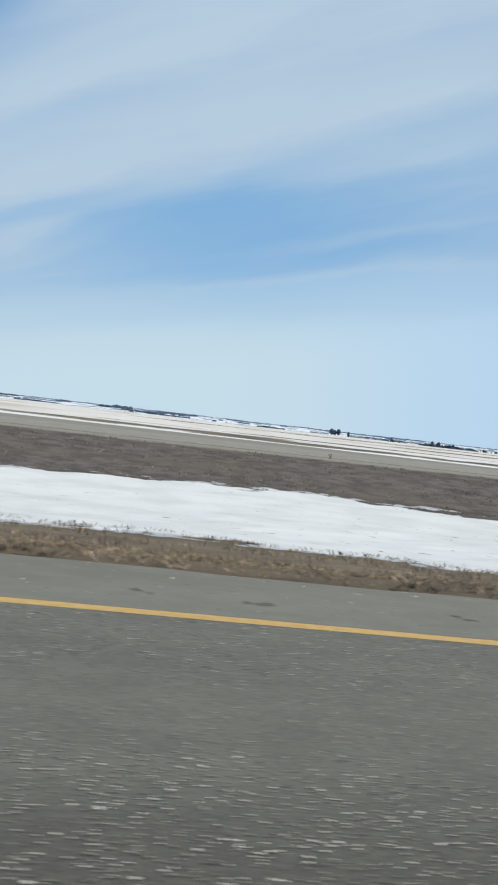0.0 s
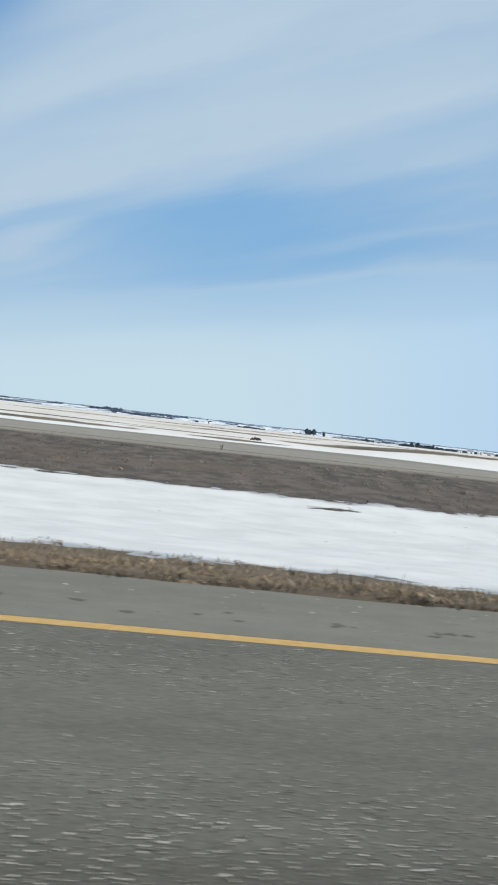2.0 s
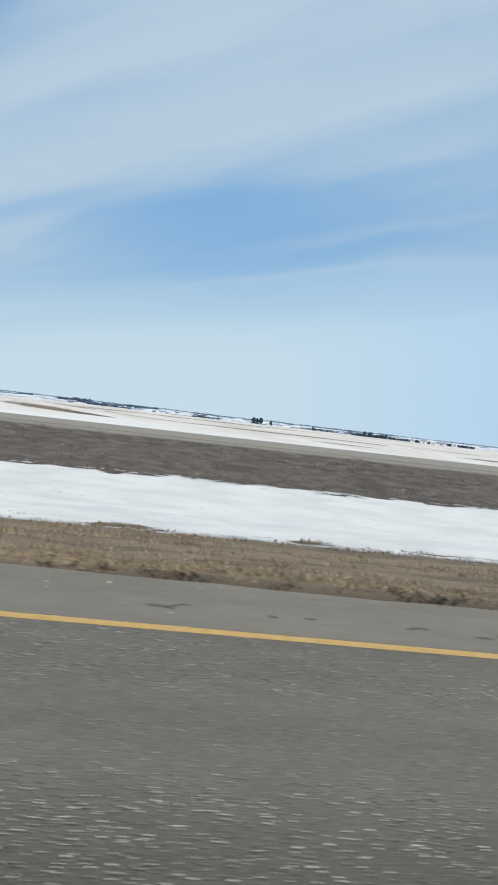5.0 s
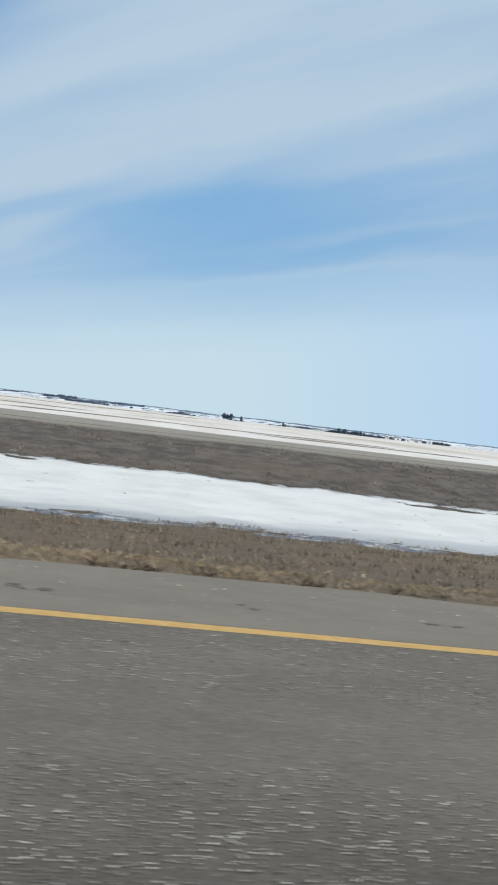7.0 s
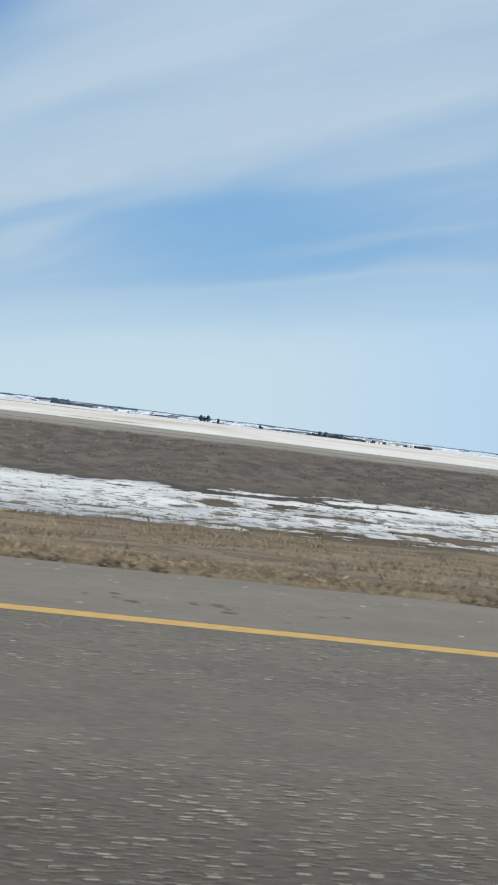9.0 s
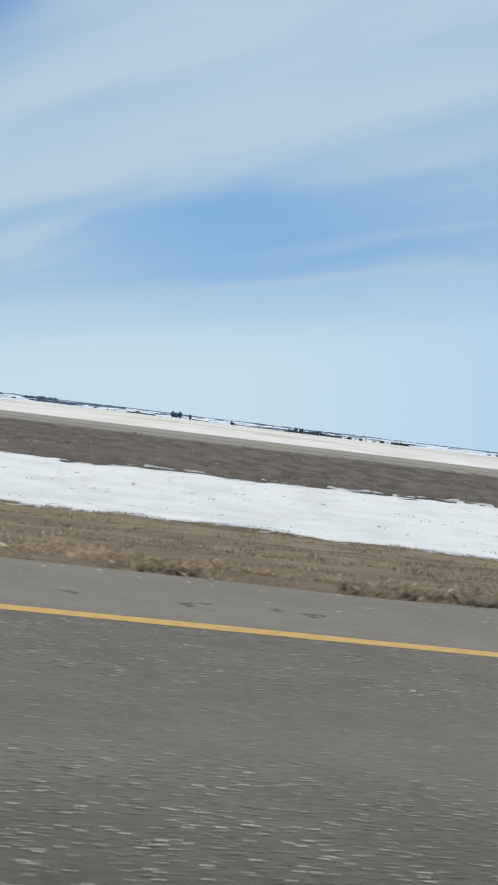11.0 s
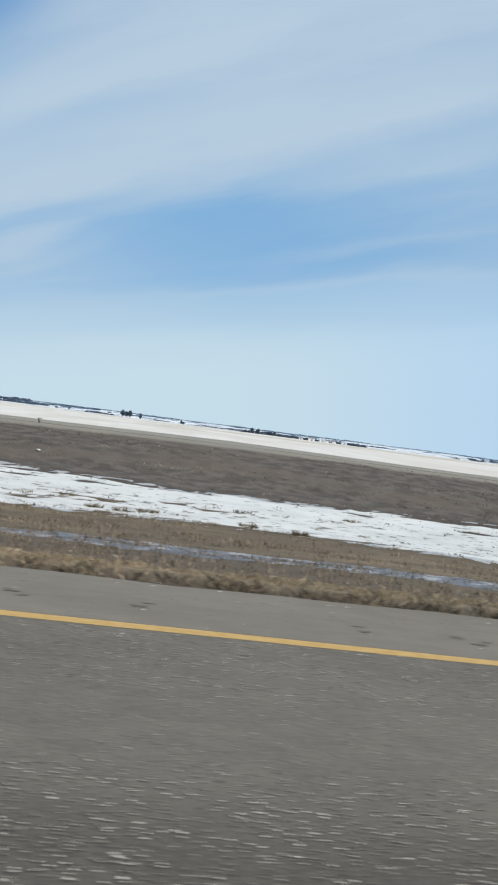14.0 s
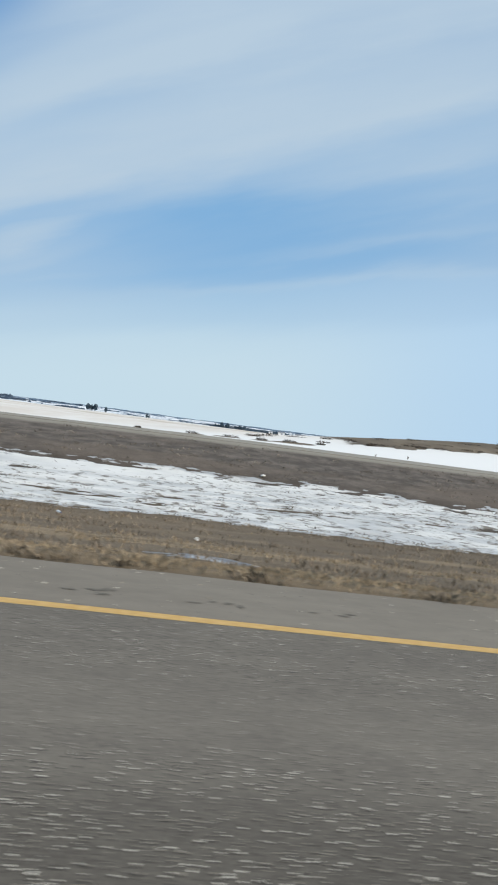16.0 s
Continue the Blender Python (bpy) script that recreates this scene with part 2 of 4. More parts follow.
def sheet(name, xs, ys, zs, keep=None):
    """A mesh over a grid of xs, ys with heights zs (ny, nx)."""
    nx, ny = len(xs), len(ys)
    gx, gy = np.meshgrid(xs, ys)
    co = np.stack([gx, gy, zs], -1).reshape(-1, 3)
    i = np.arange(ny - 1)[:, None] * nx + np.arange(nx - 1)[None]
    quads = np.stack([i, i + 1, i + nx + 1, i + nx], -1).reshape(-1, 4)
    if keep is not None:
        quads = quads[keep.reshape(-1)]
        used = np.unique(quads)
        remap = np.zeros(len(co), int)
        remap[used] = np.arange(len(used))
        co, quads = co[used], remap[quads]
    return mesh_of(name, co, quads)


def mesh_of(name, co, faces):
    me = bpy.data.meshes.new(name)
    faces = np.asarray(faces)
    k = faces.shape[1]
    me.vertices.add(len(co)), me.loops.add(faces.size), me.polygons.add(len(faces))
    me.vertices.foreach_set("co", np.asarray(co, np.float32).ravel())
    me.loops.foreach_set("vertex_index", faces.astype(np.int32).ravel())
    me.polygons.foreach_set("loop_start", np.arange(0, faces.size, k, dtype=np.int32))
    me.update(calc_edges=True)
    me.validate()
    me.polygons.foreach_set("use_smooth", np.zeros(len(me.polygons), bool))
    return me


def shade_smooth(me):
    me.polygons.foreach_set("use_smooth", np.ones(len(me.polygons), bool))


# ---- materials ----
def make_ground_material():
    mt, n, bs = material("ground_cover", 0.95, 0.1)
    p = n.place()
    big, mid, small = n.noise(n.scaled(p, 0.12, 0.3, 0.3), 1.0, 3), n.noise(n.scaled(p, 1.0, 2.0, 2.0), 1.0, 4, 0.6), n.noise(p, 22, 4, 0.65)
    fleck = n.noise(n.scaled(p, 1.1, 1.3, 1.0), 1.0, 5, 0.62)
    near = n.mix(mid, lin(122, 109, 92), lin(172, 154, 128))
    ruts = n.noise(n.scaled(p, 0.45, 1.3, 1.0), 1.0, 5, 0.68)
    near = n.mix(n.m("MULTIPLY", n.smooth(ruts, 0.51, 0.63), 0.54), near, lin(84, 74, 63))
    lanes = n.noise(n.scaled(p, 0.035, 0.9, 1.0), 1.0, 3, 0.6)
    near = n.mix(n.m("MULTIPLY", n.smooth(lanes, 0.47, 0.58), 0.68), near, n.mix(mid, lin(104, 95, 84), lin(134, 122, 107)))
    near = n.mix(n.attr("dull"), near, n.mix(mid, lin(92, 84, 75), lin(132, 120, 104)))
    near = n.mix(n.smooth(small, 0.40, 0.60), n.mix(0.35, near, lin(60, 50, 40)), near)
    slope = n.mix(n.smooth(fleck, 0.34, 0.68), lin(93, 88, 83), lin(124, 116, 109))
    slope = n.mix(n.m("MULTIPLY", n.smooth(big, 0.48, 0.68), 0.6), slope, lin(119, 108, 98))
    slope = n.mix(n.smooth(small, 0.40, 0.58), n.mix(0.4, slope, lin(60, 54, 48)), slope)
    # damp ground, together with the shade painted along the pavement edge
    wet = n.m("MULTIPLY", n.attr("wet"), n.smooth(small, 0.3, 0.6))
    base = n.mix(n.m("MULTIPLY", wet, 0.8), n.mix(n.attr("slope"), near, slope), lin(74, 67, 59))
    gravel = n.mix(mid, lin(134, 129, 119), lin(158, 152, 141))
    base = n.mix(n.attr("gravel"), base, gravel)
    # field: stubble standing through old snow
    streaks = n.noise(n.scaled(p, 0.11, 0.03, 0.1), 1.0, 5, 0.68)
    rows = n.noise(n.scaled(p, 0.02, 0.004, 0.1), 1.0, 4, 0.6)
    fx, fy, fz = n.xyz(p)
    # clean drifts by the road at either end of the drive, stubble showing through between them
    clean = n.m("MAXIMUM", n.m("SUBTRACT", 1.0, n.smooth(fx, 120.0, 200.0)), n.smooth(fx, 455.0, 482.0))
    clean = n.m("MULTIPLY", clean, n.m("SUBTRACT", 1.0, n.smooth(fy, 66.0, 100.0)))
    snowy = n.mix(n.m("MULTIPLY", n.smooth(streaks, 0.35, 0.65), n.m("SUBTRACT", 1.0, clean)), n.mix(clean, lin(235, 231, 225), lin(240, 240, 238)), lin(222, 214, 204))
    snowy = n.mix(n.m("MULTIPLY", n.smooth(rows, 0.48, 0.64), n.smooth(n.xyz(p)[1], 80.0, 160.0)), snowy, lin(204, 194, 179))
    brown = n.mix(n.smooth(streaks, 0.3, 0.7), lin(92, 84, 75), lin(136, 124, 107))
    bare = n.smooth(n.m("ADD", n.attr("bare"), n.m("MULTIPLY", n.m("SUBTRACT", streaks, 0.5), 0.9)), 0.42, 0.62)
    field = n.mix(bare, snowy, brown)
    # far off: snow and bush flecks, bluish distance haze put into both colours
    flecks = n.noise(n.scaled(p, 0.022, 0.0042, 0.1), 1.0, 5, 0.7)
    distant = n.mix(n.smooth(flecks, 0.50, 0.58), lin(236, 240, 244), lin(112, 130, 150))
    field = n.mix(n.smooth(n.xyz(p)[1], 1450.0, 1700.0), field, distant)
    base = n.mix(n.attr("field"), base, field)
    n.put(bs.inputs["Base Color"], base)
    n.put(bs.inputs["Normal"], n.bump(fleck, 0.3, 0.06))
    return mt


def make_snow_material():
    mt, n, bs = material("old_snow", 0.55, 0.25)
    p = n.place()
    drift, grain = n.noise(n.scaled(p, 0.5, 0.8, 1.0), 1.0, 5, 0.55), n.noise(p, 45, 3)
    c = n.mix(n.smooth(drift, 0.35, 0.7), lin(234, 233, 229), lin(220, 219, 215))
    edge = n.attr("thin")
    c = n.mix(n.m("MULTIPLY", edge, 0.9), c, lin(166, 169, 172))
    c = n.mix(n.m("MULTIPLY", n.smooth(n.noise(n.scaled(p, 2.0, 5.0, 1.0), 1.0, 4), 0.62, 0.75), n.m("MULTIPLY", n.attr("dirty"), 0.45)), c, lin(186, 178, 166))
    bits = n.noise(n.scaled(p, 2.0, 3.2, 2.0), 1.0, 5, 0.68)
    mud = n.smooth(n.m("ADD", bits, n.m("MULTIPLY", n.m("SUBTRACT", n.attr("dirty"), 0.3), 0.25)), 0.635, 0.685)
    c = n.mix(n.m("MULTIPLY", mud, 0.85), c, n.mix(grain, lin(76, 69, 60), lin(128, 116, 99)))
    n.put(bs.inputs["Base Color"], c)
    n.put(bs.inputs["Normal"], n.bump(n.m("ADD", drift, n.m("MULTIPLY", grain, 0.25)), 0.16, 0.03))
    return mt


def make_ice_material():
    mt, n, bs = material("meltwater", 0.1, 0.5)
    p = n.place()
    f = n.noise(n.scaled(p, 1.6, 1.2, 1.0), 1.0, 4, 0.65)
    n.put(bs.inputs["Base Color"], n.mix(n.smooth(f, 0.50, 0.64), lin(94, 91, 94), lin(184, 185, 188)))
    n.put(bs.inputs["Roughness"], n.m("MULTIPLY_ADD", n.smooth(f, 0.42, 0.68), 0.4, 0.28))
    n.put(bs.inputs["Normal"], n.bump(n.noise(p, 9, 3), 0.3, 0.03))
    return mt


def make_asphalt(name, stones, tone, light, grainy):
    mt, n, bs = material(name, 0.9, 0.18)
    p = n.place()
    y = n.xyz(p)[1]
    big, mid = n.noise(n.scaled(p, 0.35, 1.4, 1.0), 1.0, 4), n.noise(n.scaled(p, 2.5, 5.0, 1.0), 1.0, 4, 0.6)
    base = n.mix(n.smooth(n.m("MULTIPLY_ADD", big, 0.5, n.m("MULTIPLY", mid, 0.5)), 0.3, 0.7), tone, light)
    # lane colour darkens towards the car, light fall-off painted into the asphalt
    base = n.mix(n.m("SUBTRACT", 1.0, n.smooth(n.m("MULTIPLY_ADD", big, 0.5, y), 2.35, 3.25)), base, n.mix(0.52, base, lin(60, 57, 53)))
    # wheel track polished smooth
    track = n.m("MULTIPLY", n.smooth(y, 2.75, 3.1), n.m("SUBTRACT", 1.0, n.smooth(y, 3.6, 4.0)))
    keep = n.m("MULTIPLY", n.m("SUBTRACT", 1.0, n.m("MULTIPLY", track, 0.6)), n.smooth(mid, 0.27, 0.54))
    warm = n.smooth(n.m("MULTIPLY_ADD", big, 40.0, n.xyz(p)[0]), 120.0, 200.0)
    base = n.mix(1.0, base, n.mix(warm, (0.955, 1.0, 0.985, 1), (1.03, 1.0, 0.985, 1)), "MULTIPLY")
    d3, c3 = n.cells(p, 70)
    base = n.mix(0.10 * grainy, base, n.mix(n.xyz(c3)[2], lin(46, 44, 40), lin(188, 179, 162)))
    # loose-set chips, each with a dark shadow painted at its side
    for scale, share, reach in ((33.0, 0.55, 0.23), (46.0, 1.1, 0.25)):
        d1, c1 = n.cells(n.scaled(p, 1.0, 1.35, 1.0), scale)
        pick, size, tint = n.xyz(c1)
        chip = n.m("GREATER_THAN", pick, n.m("SUBTRACT", 1.0, n.m("MULTIPLY", n.m("SUBTRACT", 2.5, n.smooth(y, 2.35, 3.1)), share * stones)))
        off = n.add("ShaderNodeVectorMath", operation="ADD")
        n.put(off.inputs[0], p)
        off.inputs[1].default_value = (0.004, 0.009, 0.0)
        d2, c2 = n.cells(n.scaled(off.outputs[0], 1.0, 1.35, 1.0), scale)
        chip_shade = n.m("MULTIPLY", n.m("GREATER_THAN", n.xyz(c2)[0], 1.0 - 2.2 * share * stones), n.m("LESS_THAN", d2, reach + 0.14))
        base = n.mix(n.m("MULTIPLY", n.m("MULTIPLY", chip_shade, keep), 0.9), base, lin(46, 44, 42))
        bright = n.m("MULTIPLY", chip, n.m("LESS_THAN", d1, n.m("MULTIPLY_ADD", size, 0.2, reach - 0.06)))
        base = n.mix(n.m("MULTIPLY", bright, keep), base, n.mix(n.m("POWER", tint, 1.7), lin(144, 137, 124), lin(230, 224, 209)))
    n.put(bs.inputs["Base Color"], base)
    n.put(bs.inputs["Normal"], n.bump(mid, 0.1, 0.01))
    return mt


def make_plain(name, a, b, scale=4.0, rough=0.8, spec=0.3, island=0.0):
    mt, n, bs = material(name, rough, spec)
    f = n.noise(n.place(), scale, 4, 0.6)
    if island:
        f = n.m("ADD", n.m("MULTIPLY", f, 1 - island), n.m("MULTIPLY", n.island(), island))
    c = n.mix(n.smooth(f, 0.25, 0.75), a, b)
    n.put(bs.inputs["Base Color"], c)
    return mt


M_GROUND, M_SNOW, M_ICE = make_ground_material(), make_snow_material(), make_ice_material()
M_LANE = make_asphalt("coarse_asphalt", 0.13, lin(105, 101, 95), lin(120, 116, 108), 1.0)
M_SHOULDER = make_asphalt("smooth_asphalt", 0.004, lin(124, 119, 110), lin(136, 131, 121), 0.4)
M_PAINT = make_plain("yellow_road_paint", lin(196, 156, 90), lin(212, 178, 116), 14.0, 0.7)
M_CRACK = make_plain("crack_dark", lin(46, 44, 42), lin(76, 73, 68), 30.0, 0.95, 0.1)
M_WORN = make_plain("worn_asphalt", lin(96, 92, 85), lin(118, 113, 104), 20.0, 0.9, 0.2)
M_GRASS = make_plain("dry_grass", lin(140, 126, 105), lin(182, 166, 141), 1.6, 0.85, 0.15, 0.5)
M_STUB = make_plain("stub_grass", lin(70, 63, 55), lin(128, 116, 99), 0.6, 0.9, 0.1, 0.7)
M_DULL = make_plain("dull_grass", lin(112, 102, 91), lin(164, 150, 132), 1.6, 0.9, 0.1, 0.5)
M_FAR_GRASS = make_plain("far_slope_grass", lin(98, 91, 83), lin(132, 123, 112), 0.6, 0.9, 0.1, 0.5)
M_STRAW = make_plain("straw", lin(160, 145, 120), lin(206, 192, 166), 2.0, 0.85, 0.15, 0.8)
M_FLECK = make_plain("pale_fleck", lin(132, 122, 109), lin(176, 165, 148), 2.0, 0.9, 0.1, 0.7)
# blue-grey of distance haze is mixed into these three base colours
M_HAZED_BUSH = make_plain("haze_tinted_woods", lin(66, 82, 100), lin(108, 122, 138), 0.05, 0.95, 0.05, 0.5)
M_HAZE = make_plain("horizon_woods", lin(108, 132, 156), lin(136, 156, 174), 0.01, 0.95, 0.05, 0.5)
M_HAZED_LEAF = make_plain("haze_tinted_evergreen", lin(66, 84, 98), lin(104, 120, 132), 0.4, 0.9, 0.1, 0.6)
M_BARK = make_plain("bark", lin(60, 54, 50), lin(92, 84, 76), 2.0, 0.95, 0.1)

# ---- ground: one sheet to the horizon ----
gxs = np.concatenate([-40 - np.cumsum(np.geomspace(2, 600, 34))[::-1], np.arange(-40, 620, 0.5), 620 + np.cumsum(np.geomspace(1, 600, 36))])
gys = np.concatenate([-60 - np.cumsum(np.geomspace(5, 900, 12))[::-1], np.arange(-60, -9.2, 6.0), [-9.2, -8.0, 0, 6.2], np.arange(6.4, 38, 0.3), np.arange(38, 64, 0.7), 64 + np.cumsum(np.geomspace(1.0, 260, 100)), [6000, 9000, 15000]])
GX, GY = np.meshgrid(gxs, gys)
GZ = land(GX, GY)
me = sheet("ground", gxs, gys, GZ)
shade_smooth(me)
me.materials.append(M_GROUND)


def paint(me, name, values):
    a = me.attributes.new(name, "FLOAT", "POINT")
    a.data.foreach_set("value", np.asarray(values, np.float32).ravel())


side = other_side(GX)
paint(me, "slope", smoothstep(GY + 1.6 * (fbm(GX / 3, GY / 2) - 0.5), 23.5, 26.5))
paint(me, "gravel", smoothstep(GY + 0.5 * (fbm(GX / 3, GY * 0) - 0.5), 36.5, 37.2))
# damp ground round melting snow, dark soil with painted shade under broken pavement edge
damp = smoothstep(GY - along_road(NEAR, STEP_A, GX), -1.2, 0.6) * smoothstep(along_road(FAR, STEP_A, GX) - GY, -1.0, 0.4)
soil_shade = 1 - smoothstep(GY - edge_at(GX), 0.10, np.where(GX < 92, 0.45, 0.25))
soil_shade = soil_shade * smoothstep(GY, 5.0, 6.0)
soil_shade = np.maximum(soil_shade, 0.95 * smoothstep(GX, 470, 482) * smoothstep(GY, 8.2, 9.0) * (1 - smoothstep(GY, 10.2, 11.6)) * smoothstep(fbm(GX / 3 + 7, GY / 0.7, 4), 0.42, 0.56))
paint(me, "wet", np.maximum(damp * (0.35 + 0.65 * along_road(BROKEN, STEP_B, GX)), soil_shade))


def dullness(x, y):
    """Where the foreslope behind the fringe is darker and greyer."""
    back = smoothstep(x, 386, 398) * (1 - smoothstep(x, 420, 436)) * smoothstep(y, 7.8, 9.0) * (1 - 0.8 * smoothstep(y, 14.2, 15.4))
    back = np.maximum(back, 0.85 * smoothstep(x, 168, 180) * (1 - smoothstep(x, 212, 226)) * smoothstep(y, 7.7, 8.5))
    back = np.maximum(back, 0.7 * smoothstep(x, 366, 376) * smoothstep(fbm(x / 12, y / 1.1 + 6, 3), 0.46, 0.58) * smoothstep(y, 7.8, 9.0))
    return np.maximum(back, 0.55 * (1 - smoothstep(x, 70, 120)) * smoothstep(y, 5.0, 6.0))


paint(me, "dull", dullness(GX, GY))
paint(me, "field", np.maximum(smoothstep(GY, side + 1.0, side + 4.0), 1 - smoothstep(GY, -40, -30)))
# bare stubble: (x, y, half length, half width)
PATCHES = [(-6, 92, 22, 7), (14, 84, 18, 5), (38, 82, 16, 4), (20, 120, 40, 10), (58, 96, 14, 5), (66, 82, 6, 2.5), (102, 108, 30, 15), (132, 92, 12, 3), (150, 140, 60, 8), (200, 90, 40, 2),
           (240, 84, 30, 1.6), (480.8, 68, 1.1, 1.4), (484, 69, 1.6, 1.6), (487.6, 69, 1.8, 1.6), (491, 70, 2.6, 2), (475.4, 70, 0.9, 1.4), (150, 420, 90, 40), (40, 330, 70, 30), (95, 188, 40, 24)]
bare = np.full(GX.shape, 0.12)
for px, py, rx, ry in PATCHES:
    d = ((GX - px) / rx) ** 2 + ((GY - py) / ry) ** 2
    d = np.maximum(0, d + 1.8 * (fbm(GX / 14 + px, GY / 7 + py, 4) - 0.5))
    bare = np.maximum(bare, 0.95 * np.exp(-d * 0.7))
bare = np.maximum(bare, 0.85 * smoothstep(GX + 4 * (fbm(GX / 2, GY / 5 + 9) - 0.5), 491, 502) * smoothstep(GY + 9 * (fbm(GX / 2.2, GY / 4) - 0.5), 74, 76) * (1 - smoothstep(GY, 100, 130)))
paint(me, "bare", bare)
tagged(new("ground", me), "wide open prairie ground with dry grass and stubble", "ground", kind="structure")

# ---- carriageway ----
LINE_Y = 4.9
road_x = np.concatenate([[-2500, -600, -200], np.arange(-40, 561, 0.5), [800, 1500, 3000]])


def slab(name, xs, y0, y1, z, mt, label, y_edge=None):
    """A paved strip with a top and a broken outer edge."""
    n = len(xs)
    far_edge = np.full(n, y1) if y_edge is None else y_edge
    rows = [(np.full(n, y0), np.full(n, z - 0.12)), (np.full(n, y0), np.full(n, z)), (far_edge, np.full(n, z)), (far_edge + 0.05, np.full(n, z - 0.12))]
    co = np.concatenate([np.stack([xs, a, b], 1) for a, b in rows])
    i = np.arange(n - 1)
    quads = np.concatenate([np.stack([k * n + i, k * n + i + 1, (k + 1) * n + i + 1, (k + 1) * n + i], 1) for k in range(3)])
    m2 = mesh_of(name, co, quads)
    m2.materials.append(mt)
    return tagged(new(name, m2), label, "road", kind="structure")


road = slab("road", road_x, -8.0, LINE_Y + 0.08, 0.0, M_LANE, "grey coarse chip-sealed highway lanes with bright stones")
edge = edge_at(road_x) + 0.22 * (fbm(road_x / 2.2, road_x * 0 + 3.3) - 0.5) + 0.12 * (fbm(road_x / 0.6, road_x * 0 + 8.3) - 0.5)
shoulder = slab("road_shoulder", road_x, LINE_Y + 0.0805, 6.3, 0.0, M_SHOULDER, "smooth grey asphalt shoulder beside the yellow line", edge)
lx = np.arange(-40, 560, 0.25)
la, lb = LINE_Y - 0.062 + 0.010 * (fbm(lx / 0.5, lx * 0) - 0.5), LINE_Y + 0.062 + 0.010 * (fbm(lx / 0.5, lx * 0 + 5) - 0.5)
co = np.concatenate([np.stack([lx, la, lx * 0 + 0.002], 1), np.stack([lx, lb, lx * 0 + 0.002], 1)])
i = np.arange(len(lx) - 1)
lm = mesh_of("edge_line", co, np.stack([i, i + 1, i + 1 + len(lx), i + len(lx)], 1))
lm.materials.append(M_PAINT)
tagged(new("edge_line", lm), "solid yellow painted edge line on the highway", "road marking", kind="structure")

ox = np.concatenate([[-900, -200], np.arange(-40, 640, 5.0), [900, 1600]])
oz, os_ = crest(ox) + 0.03, other_side(ox)
inner, outer = np.full(len(ox), 39.0), np.minimum(os_ - 0.4, 52.0)
co = np.concatenate([np.stack([ox, inner, oz - 0.1], 1), np.stack([ox, inner, oz], 1), np.stack([ox, (inner + outer) / 2, oz + 0.05], 1), np.stack([ox, outer, oz], 1), np.stack([ox, outer, oz - 0.15], 1)])
n = len(ox)
i = np.arange(n - 1)
om = mesh_of("road_opposite", co, np.concatenate([np.stack([k * n + i, k * n + i + 1, (k + 1) * n + i + 1, (k + 1) * n + i], 1) for k in range(4)]))
om.materials.append(make_plain("pale_asphalt", lin(142, 136, 124), lin(158, 151, 138), 0.8, 0.8))
tagged(new("road_opposite", om), "grey asphalt opposite carriageway beyond the median", "road", kind="structure")

# ---- snow in the median ----
HOLES = [(371.5, 25.4, 4.0, 0.32), (377.5, 25.0, 1.6, 0.2), (400.5, 25.2, 1.6, 0.3), (464.0, 22.6, 4.0, 0.35), (65.5, 26.0, 1.0, 0.25), (23.5, 26.4, 3.0, 0.35), (76.5, 26.6, 2.0, 0.2), (29.0, 26.0, 2.5, 0.2), (88.0, 25.3, 3.5, 0.14)]


def broken(x, y):
    """How far the snow has melted into pieces; the drift along the outer edge holds longest."""
    hold = np.interp(x, (270, 282, 300, 312, 450, 458, 474, 482), (0.2, 0.4, 0.4, 0.2, 0.2, 0.7, 0.7, 0.1))
    outer = 1 - smoothstep(along_road(FAR, STEP_A, x) - y + 1.2 * (fbm(x / 4, y / 2) - 0.5), 2.0, 3.2)
    return along_road(BROKEN, STEP_B, x) * (1 - hold * outer)


def snow_depth(x, y):
    b = broken(x, y)
    wob = 1.3 * (fbm(x / 2.6, y / 5 + 1) - 0.5) + 0.7 * (fbm(x / 0.7, y / 0.5) - 0.5)
    dn = y - along_road(NEAR, STEP_A, x) + wob
    df = along_road(FAR, STEP_A, x) - y + 0.9 * (fbm(x / 2.0, y / 5 + 7) - 0.5) + 0.7 * (fbm(x / 0.6, y / 0.5 + 4) - 0.5)
    inside = np.minimum(dn, df)
    h = 0.11 * np.tanh(inside / 0.9)
    melt = 0.55 * fbm(x / 7.5 + y * 0.06, y / 0.7, 5) + 0.45 * fbm(x / 1.2 + 5, y / 0.4, 4)
    b2 = np.maximum(b * smoothstep(b, 0.28, 0.55), 0.6 * (1 - smoothstep(inside, 0.2, 1.3)))
    h = h - 3.2 * b2 * np.maximum(0, melt - (0.600 - 0.085 * b2))
    h = np.where(inside < 0, np.maximum(h, np.minimum(0.02, 0.6 * b * smoothstep(b, 0.55, 0.8) * (fbm(x / 0.9 + 40, y / 0.5 + 11, 4) - 0.63) - 0.16 * (1 - smoothstep(inside, -0.9, -0.1)))), h)
    for hx, hy, rx, ry in HOLES:
        h = h - 0.35 * smoothstep(fbm(x / 0.7, y / 0.3 + hx), 0.32, 0.52) * np.exp(-(((x - hx) / rx) ** 4 + ((y - hy + 0.7 * (fbm(x / 1.4, y * 0 + hx) - 0.5)) / ry) ** 2))
    return h + (0.003 + 0.03 * b2 * b2) * (fbm(x / 0.55, y / 0.3) - 0.5)


